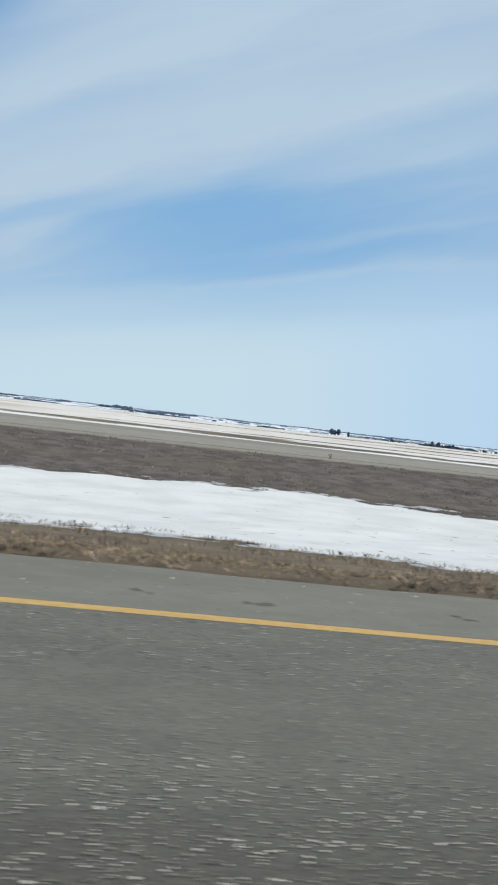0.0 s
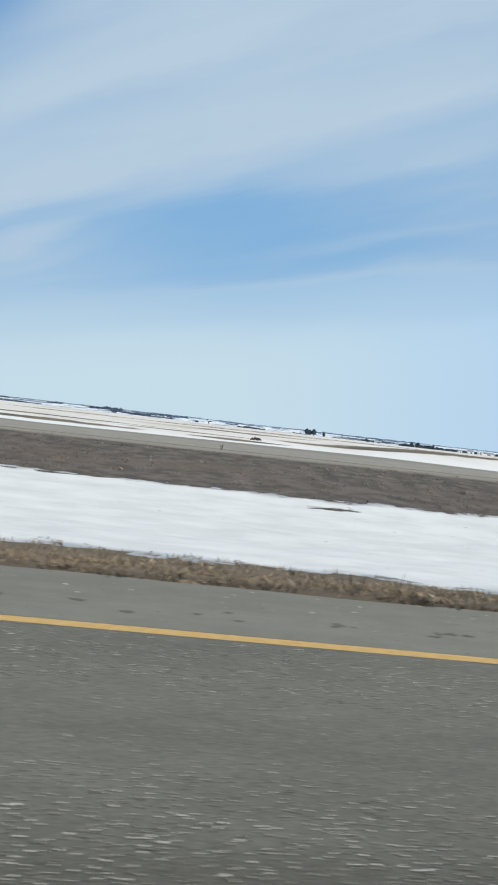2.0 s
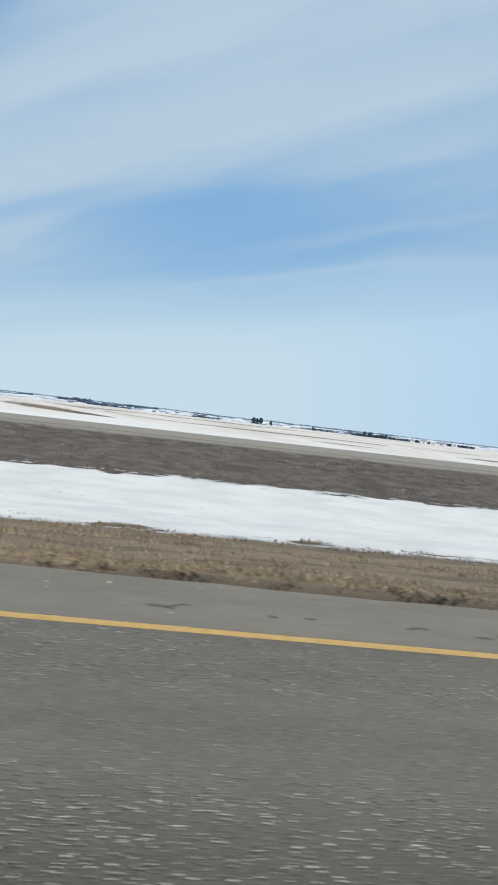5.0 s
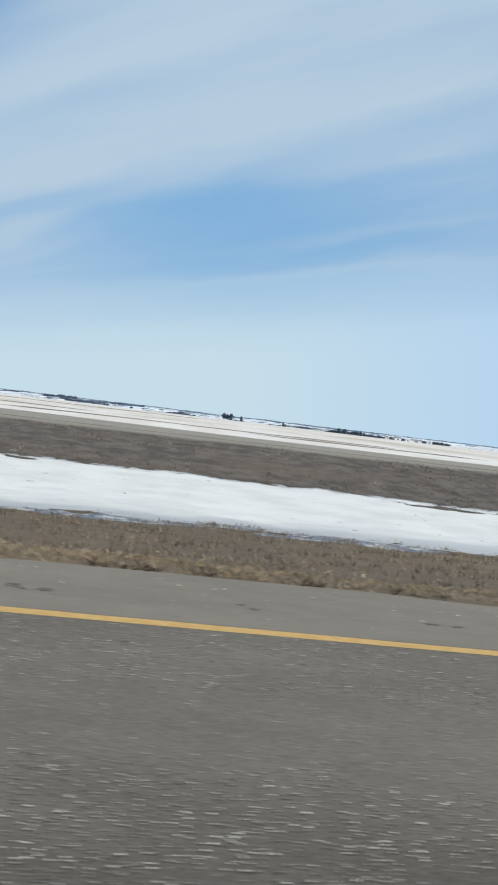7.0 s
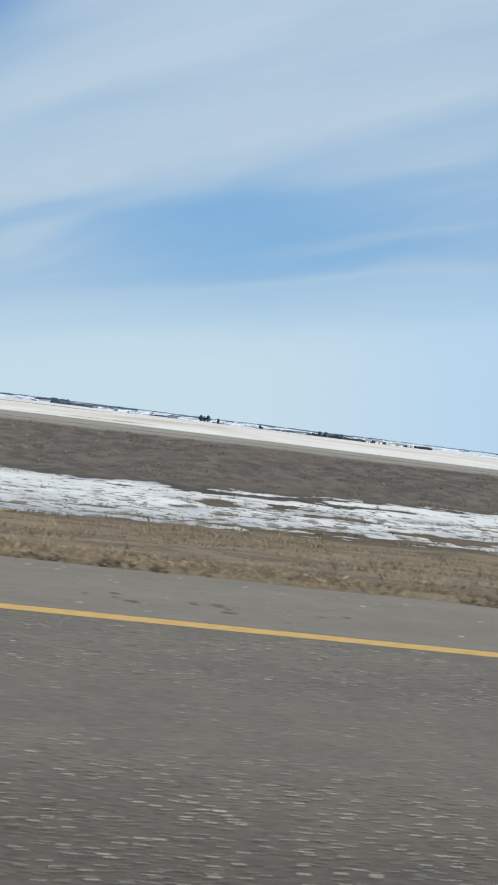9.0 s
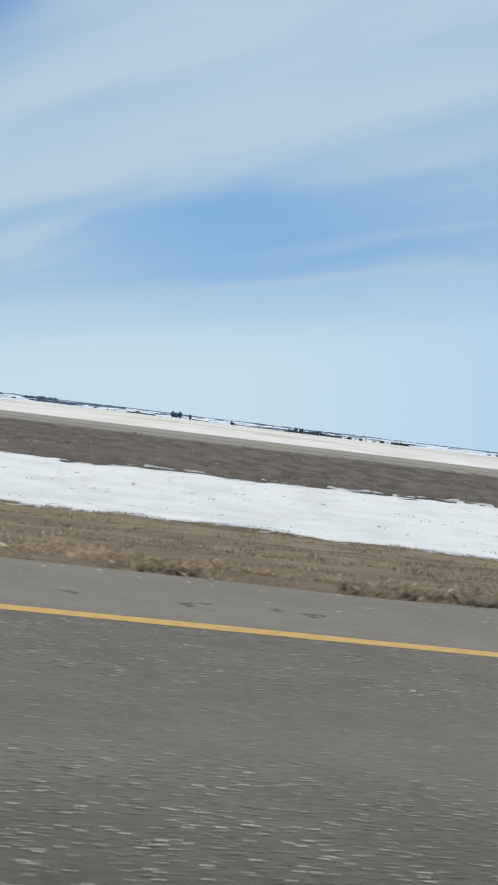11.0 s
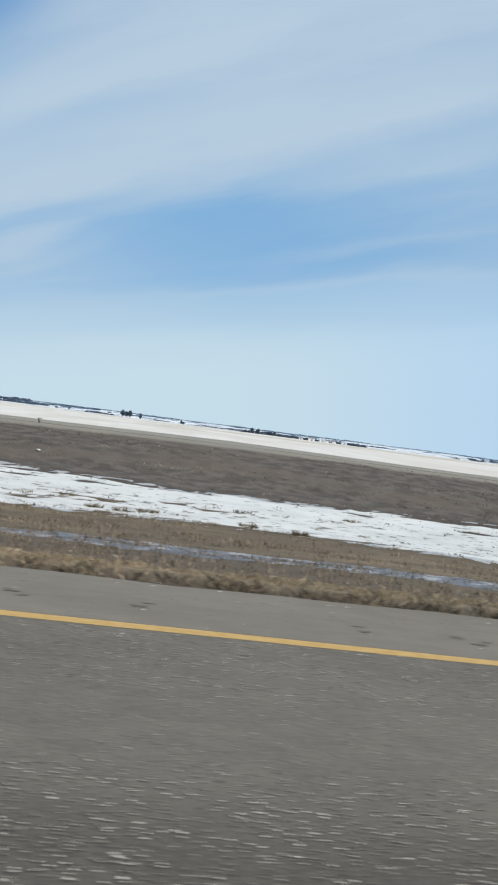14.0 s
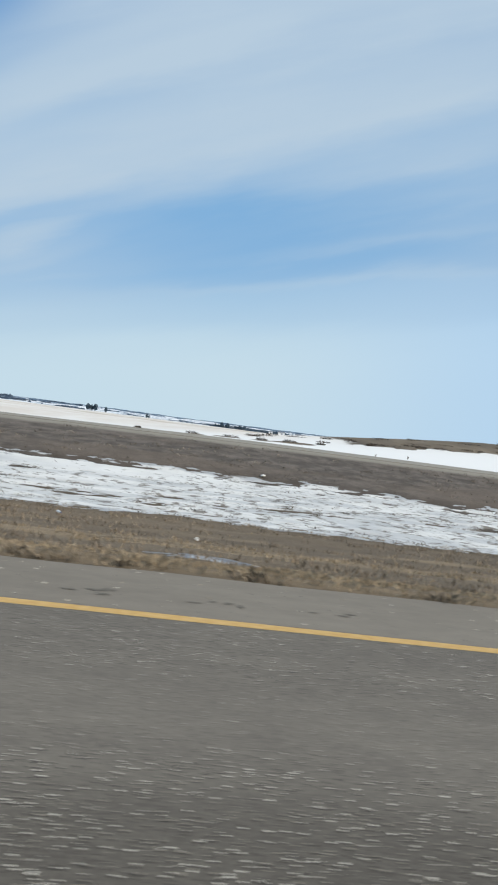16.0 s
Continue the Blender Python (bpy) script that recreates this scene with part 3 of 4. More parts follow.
sx, sy = np.arange(-16, 535, 0.13), np.arange(9.5, 33.5, 0.11)
SX, SY = np.meshgrid(sx, sy)
SH = snow_depth(SX, SY)
lump = 0.05 * (fbm(SX / 3.4, SY / 2.4) - 0.5) * np.clip(SH / 0.1, 0, 1)
SZ = land(SX, SY) + np.maximum(SH, -0.06) * 0.42 + 0.5 * lump
wet = SH > -0.02
keep = wet[:-1, :-1] | wet[1:, :-1] | wet[:-1, 1:] | wet[1:, 1:]
sm = sheet("snow", sx, sy, SZ, keep)
idx = np.zeros(SX.size, bool)
ii = (np.arange(len(sy) - 1)[:, None] * len(sx) + np.arange(len(sx) - 1)[None])[keep]
for o in (0, 1, len(sx), len(sx) + 1):
    idx[ii + o] = True
icy = np.maximum.reduce([np.exp(-((SX - a) / w) ** 2) for a, w in ((208, 22), (262, 22), (358, 8))]) * (1 - smoothstep(SY - along_road(NEAR, STEP_A, SX) + 0.8 * (fbm(SX / 2, SY / 0.6) - 0.5), 0.3, np.where(abs(SX - 256) < 26, 5.0, 2.8)))
slush = np.exp(-((SX - 467.5) / 6) ** 4 - ((SY - 28.4) / 0.7) ** 2)
seam = np.exp(-((SX - 85.0) / 10) ** 6 - ((SY - 25.9 + 0.11 * (SX - 84) + 0.8 * (fbm(SX / 2, SY * 0) - 0.5)) / 0.4) ** 2)
slush = np.maximum(slush, seam)
worn = broken(SX, SY) * smoothstep(broken(SX, SY), 0.48, 0.75) * smoothstep(fbm(SX / 2.2 + 8, SY / 0.5, 4), 0.3, 0.7)
thin = np.maximum.reduce([1 - smoothstep(SH, 0.0, 0.06), icy, slush, worn])
paint(sm, "thin", thin.reshape(-1)[idx])
dirty = np.maximum(broken(SX, SY), 0.6 * (1 - smoothstep(SH, 0.02, 0.09)))
paint(sm, "dirty", dirty.reshape(-1)[idx])
shade_smooth(sm)
sm.materials.append(M_SNOW)
tagged(new("snow", sm), "melting white snow lying in the median ditch", "snow", kind="stuff")

# ---- meltwater ice on the grass: (x, y, half length, half width) ----
ICE = [(421.6, 13.9, 8.5, 0.95), (465.3, 14.5, 4.6, 2.1), (446.2, 14.2, 3.4, 0.9), (212.0, 18.2, 6.0, 0.9), (436.0, 15.5, 3.0, 0.8), (480.6, 10.8, 1.0, 0.5)]
for px, py, rx, ry in ICE:
    ax, ay = np.arange(px - rx * 1.35, px + rx * 1.35, 0.1), np.arange(py - ry * 1.6, py + ry * 1.6, 0.06)
    AX, AY = np.meshgrid(ax, ay)
    d = 1 - ((AX - px) / rx) ** 2 - ((AY - py) / ry) ** 2 + 1.3 * (fbm(AX / 0.6, AY / 0.28 + px) - 0.5)
    # still water level with the grass roots, so that hummocks stand out of it
    ah = 0.5 * (np.interp(AY, PROFILE_Y, PROFILE_Z) - land(AX, AY)) + 0.012
    shore = smoothstep(d, 0.0, 0.35)
    ah = ah * shore - 0.012 * (1 - shore)
    ok = (d > 0) & (ah > -0.03)
    ok = ok[:-1, :-1] | ok[1:, 1:]
    if not ok.any():
        continue
    im = sheet("ice", ax, ay, land(AX, AY) + ah, ok)
    shade_smooth(im)
    im.materials.append(M_ICE)
    tagged(new("ice", im), "shallow grey-blue meltwater standing among dry grass", "ice", group="ice in the median", kind="structure")


# ---- grass ----
def blades(name, x, y, z, height, width, lean, mt, label, seed, bent=True):
    """Many single leaning blades, one triangle each with a bent tip."""
    g = np.random.default_rng(seed)
    n = len(x)
    a, b = g.uniform(0, 2 * math.pi, n), g.uniform(0, 2 * math.pi, n)
    w = width * g.uniform(0.6, 1.3, n)
    ln = height * lean * g.uniform(0.2, 1.0, n)
    dx, dy = np.cos(a) * w / 2, np.sin(a) * w / 2
    p0 = np.stack([x - dx, y - dy, z - 0.02], 1)
    p1 = np.stack([x + dx, y + dy, z - 0.02], 1)
    p2 = np.stack([x + np.cos(b) * ln * 0.4 + dx * 0.7, y + np.sin(b) * ln * 0.4 + dy * 0.7, z + height * 0.62], 1)
    p3 = np.stack([x + np.cos(b) * ln, y + np.sin(b) * ln, z + height], 1)
    k = 4 if bent else 3
    co = np.stack([p0, p1, p2, p3] if bent else [p0, p1, p3], 1).reshape(-1, 3)
    me = mesh_of(name, co, np.arange(k * n).reshape(-1, k))
    me.materials.append(mt)
    return tagged(new(name, me), label, "grass", kind="stuff")


g = np.random.default_rng(21)


def scatter(n, x0, x1, y0, y1, clump, spread):
    k = n // clump
    cx, cy = g.uniform(x0, x1, k), g.uniform(y0, y1, k)
    ch = g.uniform(0.5, 1.3, k)
    x = np.repeat(cx, clump) + g.normal(0, spread, k * clump)
    y = np.repeat(cy, clump) + g.normal(0, spread * 0.7, k * clump)
    return x, y, np.repeat(ch, clump)


# tussocks along the bank at the edge of the shoulder
x, y, h = scatter(340000, -14, 512, 6.36, 8.2, 8, 0.10)
ok = (y > edge_at(x) + np.where(x < 92, 0.10, 0.07) + 0.2 * (fbm(x / 0.7, y * 0) - 0.5)) & (fbm(x / 1.6, y / 0.9) > 0.18)
x, y, h = x[ok], y[ok], h[ok]
dl = g.random(len(x)) < dullness(x, y)
for ok, mt, lb_ in ((~dl, M_GRASS, "dry beige grass fringing the asphalt shoulder"), (dl, M_DULL, "dull brown grass fringing the asphalt shoulder")):
    blades("verge_grass", x[ok], y[ok], land(x[ok], y[ok]), 0.066 * h[ok] * (0.35 + 0.9 * fbm(x[ok] / 0.9, y[ok] / 0.7)), 0.011, 1.7, mt, lb_, 1)
# ragged dark thatch hanging over the pavement edge
x, y, h = scatter(60000, -14, 512, 0.0, 0.2, 9, 0.05)
y = y + edge_at(x) + 0.02
ok = fbm(x / 0.8 + 3, y * 0 + 1) > 0.46
blades("edge_thatch", x[ok], y[ok], land(x[ok], y[ok]), 0.055 * h[ok], 0.012, 1.6, M_STUB, "ragged dark thatch along the asphalt edge", 11)
# foreslope down to the snow
x, y, h = scatter(560000, -14, 515, 7.8, 21.5, 12, 0.12)
ok = (snow_depth(x, y) < 0.03) & (fbm(x / 3.0, y / 0.7 + 4, 3) > 0.42)
x, y, h = x[ok], y[ok], h[ok]
dl = g.random(len(x)) < np.maximum(dullness(x, y), 0.8 * smoothstep(fbm(x / 9 + 2, y / 0.9, 3), 0.48, 0.60))
for ok, mt, lb_ in ((~dl, M_GRASS, "dry flattened tan grass on the ditch foreslope"), (dl, M_DULL, "dull grey-brown grass on the ditch foreslope")):
    blades("slope_grass", x[ok], y[ok], land(x[ok], y[ok]), 0.10 * h[ok] * (0.3 + fbm(x[ok] / 1.2, y[ok] / 0.8)), 0.028, 1.1, mt, lb_, 2, False)
# tufts standing in the meltwater
x, y, h = scatter(9000, 0, 1, -1, 1, 9, 0.0)
pick = np.repeat(g.integers(0, 3, len(x) // 9), 9)
ix, iy, irx, iry = np.array(ICE[:3]).T
x = ix[pick] + irx[pick] * (2 * x - 1) + g.normal(0, 0.06, len(x))
y = iy[pick] + iry[pick] * y + g.normal(0, 0.03, len(x))
blades("water_grass", x, y, land(x, y) + 0.02, 0.06 * h, 0.016, 1.3, M_DULL, "tufts of dead grass standing in meltwater", 14, False)
# dark dead stems standing in the foreslope grass
x, y, h = scatter(60000, -14, 515, 8.0, 20.0, 5, 0.07)
ok = (snow_depth(x, y) < 0.02) & (g.random(len(x)) < 0.03 + 0.5 * dullness(x, y))
blades("slope_stems", x[ok], y[ok], land(x[ok], y[ok]), 0.15 * h[ok], 0.02, 0.6, M_STUB, "dark dead stems standing in the foreslope grass", 12, False)
# pale straw lying on the verge
x, y, h = scatter(10000, -14, 512, 6.5, 10.5, 3, 0.12)
ok = snow_depth(x, y) < 0.0
blades("straw", x[ok], y[ok], land(x[ok], y[ok]) + 0.035, 0.03 * h[ok], 0.013, 4.0, M_STRAW, "pale dead straw lying on the verge", 6)
# dark stubs of grass standing singly through the snow
x, y, h = scatter(34000, 226, 512, 16.0, 30.0, 14, 0.13)
ok = (snow_depth(x, y) > 0.0) & (g.random(len(x)) < 1.35 * broken(x, y) - 0.25)
blades("snow_stubs", x[ok], y[ok], land(x[ok], y[ok]) + 0.03, 0.075 * h[ok], 0.02, 1.4, M_STUB, "dark stubs of dead grass standing through snow", 7)
# dark stems along the inner edge of the snow
x, y, h = scatter(4200, 0, 1, 0, 1, 7, 0.10)
x = np.where(x < 0.62, -14 + x / 0.62 * 42, 66 + (x - 0.62) / 0.38 * 18)
y = along_road(NEAR, STEP_A, x) + np.where(x < 40, 0.5, 1.6) + 1.0 * (y - 0.5) + 0.5 * (fbm(x / 1.5, x * 0 + 2) - 0.5)
ok = fbm(x / 1.1, y / 0.4) > 0.5
x, y, h = x[ok], y[ok], h[ok]
blades("edge_stems", x, y, land(x, y) + 0.03, 0.062 * h, 0.016, 1.0, M_STUB, "dark dead stems standing along the snow edge", 8)
# pale flecks of grass on the far slope
x, y, h = scatter(9000, -20, 535, 26.0, 36.3, 7, 0.16)
ok = snow_depth(x, y) < -0.05
blades("far_slope_straw", x[ok], y[ok], land(x[ok], y[ok]) + 0.02, 0.07 * h[ok], 0.035, 2.5, M_FLECK, "pale flattened grass flecks on the far slope", 9)
# rows of pale tufts left by a mower up the far slope
rows_x, rows_y = np.meshgrid(353.5 + 0.95 * np.arange(11), np.arange(30.2, 36.4, 0.42))
x = np.repeat((rows_x + 0.12 * (rows_y - 30)).ravel(), 6) + g.normal(0, 0.10, rows_x.size * 6)
y = np.repeat(rows_y.ravel(), 6) + g.normal(0, 0.06, rows_x.size * 6)
ok = (fbm(x / 2.0, y / 1.5) > 0.42) & (snow_depth(x, y) < -0.05)
blades("mown_tufts", x[ok], y[ok], land(x[ok], y[ok]), np.full(ok.sum(), 0.10), 0.035, 1.6, M_FLECK, "rows of pale mown tufts on the far slope", 13, False)
# grass between and through the melting snow
x, y, h = scatter(130000, -14, 520, 12.0, 31.0, 6, 0.12)
ok = (snow_depth(x, y) < 0.05) & (snow_depth(x, y) > -0.07)
x, y, h = x[ok], y[ok], h[ok]
blades("snow_edge_grass", x, y, land(x, y), 0.065 * h, 0.015, 1.2, M_STUB, "dull grass standing along the melting snow edge", 3)
# mown far slope
x, y, h = scatter(150000, -20, 535, 25.0, 37.0, 8, 0.15)
ok = (snow_depth(x, y) < 0.0) & (fbm(x / 4, y / 1.5 + 4) > 0.42)
x, y, h = x[ok], y[ok], h[ok]
blades("far_slope_grass", x, y, land(x, y), 0.07 * h, 0.022, 1.2, M_FAR_GRASS, "short dull brown grass on the far ditch slope", 4)

# ---- parts helper ----
def part(name, bm, mt, parent=None, label=""):
    me = bpy.data.meshes.new(name)
    bm.to_mesh(me)
    bm.free()
    me.materials.append(mt)
    ob = new(name, me)
    ob.parent = parent
    return tagged(ob, label)


def thing(name, x, y, z, label, category, group=""):
    ob = new(name)
    ob.location = (x, y, z)
    return tagged(ob, label, category, group)


def ground_at(x, y):
    if y < 150:
        return float(land(np.array([x]), np.array([y]))[0])
    # far off the sheet is coarse: stand on its facets
    i, j = np.searchsorted(gxs, x) - 1, np.searchsorted(gys, y) - 1
    u, v = (x - gxs[i]) / (gxs[i + 1] - gxs[i]), (y - gys[j]) / (gys[j + 1] - gys[j])
    return float((GZ[j, i] * (1 - u) + GZ[j, i + 1] * u) * (1 - v) + (GZ[j + 1, i] * (1 - u) + GZ[j + 1, i + 1] * u) * v)


# ---- cracks across the carriageway: start x, then its sideways wander from the shoulder to the near lane ----
CRACKS = [
    (12.42, 6.27, [(5.76, .03), (5.35, .13), (4.9, .10), (4.35, .11), (3.94, .15), (3.65, .26), (3.47, .24), (2.94, .22), (2.78, .23), (2.58, .36), (2.38, .43), (1.4, .6)]),
    (33.05, 6.31, [(5.78, -.18), (5.46, -.19), (5.0, -.15), (4.55, -.14), (4.07, -.21), (3.3, -.3), (2.2, -.26)]),
    (188.73, 6.31, [(5.64, -.02), (5.05, .01), (4.55, -.02), (4.16, .01), (3.84, .10), (3.39, .12), (2.99, .14), (2.71, .11), (2.32, -.02), (2.0, -.2)]),
    (250.92, 6.27, [(5.85, .03), (5.51, -.02), (5.01, .02), (4.7, .12), (4.2, .2)]),
    (374.10, 6.17, [(5.5, .1), (5.06, .32), (4.7, .33), (4.02, .36), (3.33, .43), (3.04, .45), (2.59, .54), (2.15, .64), (1.5, .6)]),
    (383.58, 6.14, [(5.37, .09), (5.02, .19), (4.59, .25), (4.14, .28), (3.62, .36), (3.41, .49), (3.09, .55), (2.73, .66), (2.56, .82), (2.41, .87)]),
    (435.46, 6.14, [(5.29, -.07), (4.9, -.13), (4.36, -.3), (3.71, -.49), (3.32, -.62), (2.94, -.68), (2.63, -.74), (2.41, -.87), (2.0, -.83), (1.4, -.9)]),
    (467.95, 6.10, [(5.52, .05), (4.97, .10), (4.2, .18), (3.2, .1), (2.2, .2)]),
]
gc = random.Random(5)
for cx, cy, way_ in CRACKS:
    knots = [(cy, 0.0)] + way_
    ys = np.arange(cy, knots[-1][0], -0.035)
    kx = np.interp(-ys, [-k[0] for k in knots], [k[1] for k in knots])
    jx = 0.05 * (fbm(ys / 0.16, ys * 0 + cx) - 0.5) * 2 + 0.03 * np.array([gc.uniform(-1, 1) for _ in ys])
    wd = 0.0025 + 0.010 * fbm(ys / 0.15, ys * 0 + cx + 9) ** 1.5 + 0.004 * smoothstep(4.9 - ys, 0, 2.5)
    up = np.where(abs(ys - LINE_Y) < 0.09, 0.0075, 0.004)
    co = np.concatenate([np.stack([cx + kx + jx - wd, ys, up], 1), np.stack([cx + kx + jx + wd, ys, up], 1)])
    i = np.arange(len(ys) - 1)
    me = mesh_of("crack", co, np.stack([i, i + len(ys), i + len(ys) + 1, i + 1], 1))
    me.materials.append(M_CRACK)
    ob = new("crack", me)
    ob.parent = road
    tagged(ob, "dark jagged crack across the asphalt")

# ---- worn rumble dents along the shoulder ----
verts, faces = [], []
gr = random.Random(11)
for k in range(-14, 580):
    x0 = -0.18 + 0.905 * k
    if gr.random() < 0.3:
        continue
    yc = 5.47 + gr.uniform(-0.05, 0.05)
    for _ in range(gr.randint(2, 5)):
        xc, yd = x0 + gr.gauss(0, 0.10), yc + gr.gauss(0, 0.06)
        rx, ry, ring, c0 = gr.uniform(0.025, 0.085), gr.uniform(0.015, 0.045), 9, len(verts)
        for a in range(ring):
            q_ = gr.uniform(0.5, 1.2)
            verts.append((xc + rx * q_ * math.cos(2 * math.pi * a / ring), yd + ry * q_ * math.sin(2 * math.pi * a / ring), 0.003))
        verts.append((xc, yd, 0.0035))
        faces += [(c0 + a, c0 + (a + 1) % ring, c0 + ring) for a in range(ring)]
me = mesh_of("rumble_dents", np.array(verts), np.array(faces))
me.materials.append(M_WORN)
tagged(new("rumble_dents", me), "row of shallow worn dents in the shoulder asphalt", "road surface", kind="stuff")
# pale grit thrown on to the shoulder
gg = np.random.default_rng(3)
nk = 4000
kx, ky = gg.uniform(-12, 512, nk), 6.35 - np.abs(gg.normal(0, 0.45, nk))
ky = np.clip(ky, 5.05, 6.35)
kr = gg.uniform(0.004, 0.012, nk)
base = np.array([(1, 0, 0), (0, 1, 0), (-1, 0, 0), (0, -1, 0), (0, 0, 0.9)])
co = (base[None] * kr[:, None, None] * gg.uniform(0.6, 1.5, (nk, 5, 1)) + np.stack([kx, ky, kx * 0 + 0.001], 1)[:, None]).reshape(-1, 3)
tri = np.array([(0, 1, 4), (1, 2, 4), (2, 3, 4), (3, 0, 4)])
me = mesh_of("grit", co, (tri[None] + 5 * np.arange(nk)[:, None, None]).reshape(-1, 3))
me.materials.append(make_plain("pale_grit", lin(150, 142, 128), lin(222, 214, 198), 8.0, 0.9, 0.2, 0.8))
tagged(new("grit", me), "loose pale grit along the shoulder edge", "gravel", kind="stuff")


# ---- litter and scraps ----
M_PAPER = make_plain("weathered_paper", lin(222, 220, 214), lin(246, 245, 242), 12.0, 0.9)
M_RUBBER = make_plain("black_rubber", lin(26, 26, 26), lin(48, 46, 44), 14.0, 0.8)
M_WOOD = make_plain("grey_wood", lin(88, 78, 68), lin(132, 118, 102), 10.0, 0.9)
M_STICK = make_plain("bleached_stick", lin(172, 158, 136), lin(214, 202, 182), 10.0, 0.9)
M_WEED = make_plain("weed_stalk", lin(78, 66, 54), lin(128, 110, 90), 8.0, 0.9)
M_CLEAR = make_plain("clear_plastic", lin(214, 220, 222), lin(240, 243, 244), 8.0, 0.25, 0.5)
M_CAP = make_plain("blue_cap", lin(40, 70, 130), lin(60, 92, 150), 8.0, 0.5)


def crumple(rx, ry, rz, seed):
    bm = bmesh.new()
    bmesh.ops.create_icosphere(bm, subdivisions=2, radius=1.0)
    r = random.Random(seed)
    for v in bm.verts:
        k = r.uniform(0.62, 1.15)
        v.co = Vector((v.co.x * rx * k, v.co.y * ry * k, max(-0.35, v.co.z) * rz * k + 0.3 * rz))
    return bm


# (x, y, half length, half width, half height)
PAPER = [(403.0, 32.6, .07, .05, .05), (26.5, 29.2, .09, .06, .05), (45.3, 34.6, .08, .05, .05), (31.0, 28.6, .09, .06, .06), (235.1, 33.7, .09, .06, .05), (231.5, 30.4, .14, .08, .06),
         (398.7, 30.8, .07, .06, .10), (404.7, 32.6, .09, .06, .06), (483.6, 30.9, .18, .10, .07), (413.6, 31.2, .16, .09, .06), (238.6, 11.9, .15, .05, .04),
         (404.7, 12.0, .05, .04, .04), (407.5, 15.6, .07, .05, .05), (469.2, 30.9, .09, .06, .05), (469.3, 35.7, .07, .05, .05), (470.2, 16.9, .16, .06, .05), (480.5, 14.7, .05, .05, .06)]
for k, (x, y, a, b_, c) in enumerate(PAPER):
    bm = crumple(a, b_, c, k)
    bmesh.ops.rotate(bm, verts=bm.verts, matrix=Matrix.Rotation(k * 1.3, 3, "Z"))
    ob = part("paper_scrap", bm, M_PAPER)
    ob.location = (x, y, ground_at(x, y) + 0.03)
    tagged(ob, "crumpled white paper scrap lying in dry grass", "litter", "litter in the median")


def bottle(x, y, turn):
    top = thing("plastic_bottle", x, y, ground_at(x, y) + 0.06, "empty clear plastic bottle lying on the grass", "bottle", "bottles in the median")
    bm = bmesh.new()
    profile = [(0.0, 0.0), (0.034, 0.0), (0.036, 0.015), (0.035, 0.09), (0.032, 0.10), (0.035, 0.11), (0.034, 0.15), (0.014, 0.20), (0.013, 0.21)]
    rings = [[bm.verts.new((r * math.cos(a * math.pi / 6), r * math.sin(a * math.pi / 6), h)) for a in range(12)] for r, h in profile[1:]]
    for p, q2 in zip(rings, rings[1:]):
        for a in range(12):
            bm.faces.new((p[a], p[(a + 1) % 12], q2[(a + 1) % 12], q2[a]))
    bm.faces.new(rings[0][::-1])
    part("body", bm, M_CLEAR, top)
    bm = bmesh.new()
    bmesh.ops.create_cone(bm, cap_ends=True, segments=12, radius1=0.015, radius2=0.015, depth=0.018, matrix=Matrix.Translation((0, 0, 0.219)))
    part("cap", bm, M_CAP, top, "blue screw cap")
    top.rotation_euler = (radians(90), 0, turn)


bottle(477.0, 18.4, 0.5)


def scrap(name, x, y, z, length, width, seed, label, category, mt):
    """A torn curled strip lying flat."""
    r = random.Random(seed)
    bm = bmesh.new()
    n = 9
    rows_ = []
    for k in range(n):
        u = k / (n - 1) - 0.5
        w = width * (1 - (2 * abs(u)) ** 3) * r.uniform(0.55, 1.1) + 0.004
        lift = 0.05 * (1 + math.cos(u * 9)) * width * 2
        off = r.uniform(-0.15, 0.15) * width
        rows_.append([bm.verts.new((u * length, off + sgn * w / 2, lift * (0.4 if sgn < 0 else 1) + th)) for sgn in (-1, 1) for th in (0, 0.012)])
    for p, q2 in zip(rows_, rows_[1:]):
        for a, b2 in ((0, 1), (1, 3), (3, 2), (2, 0)):
            bm.faces.new((p[a], p[b2], q2[b2], q2[a]))
    bm.faces.new((rows_[0][0], rows_[0][2], rows_[0][3], rows_[0][1]))
    bm.faces.new((rows_[-1][1], rows_[-1][3], rows_[-1][2], rows_[-1][0]))
    bmesh.ops.recalc_face_normals(bm, faces=bm.faces)
    ob = part(name, bm, mt)
    ob.location = (x, y, z)
    return tagged(ob, label, category)


scrap("tyre_scrap", 378.95, 12.4, ground_at(378.95, 12.4) + 0.05, 0.50, 0.26, 2, "black torn tyre tread lying in dry grass", "tyre scrap", M_RUBBER)
scrap("rubber_scrap", 375.45, 3.2, 0.004, 0.085, 0.013, 3, "small black rubber scrap on the asphalt lane", "rubber scrap", M_RUBBER)
scrap("rubber_scrap", 248.5, 4.36, 0.004, 0.19, 0.06, 4, "flat black rubber scrap on the asphalt lane", "rubber scrap", M_RUBBER)
scrap("rubber_scrap", 248.53, 3.38, 0.004, 0.06, 0.03, 5, "small black rubber scrap on the asphalt lane", "rubber scrap", M_RUBBER)
scrap("rubber_scrap", 249.67, 3.45, 0.004, 0.05, 0.02, 6, "small black rubber scrap on the asphalt lane", "rubber scrap", M_RUBBER)


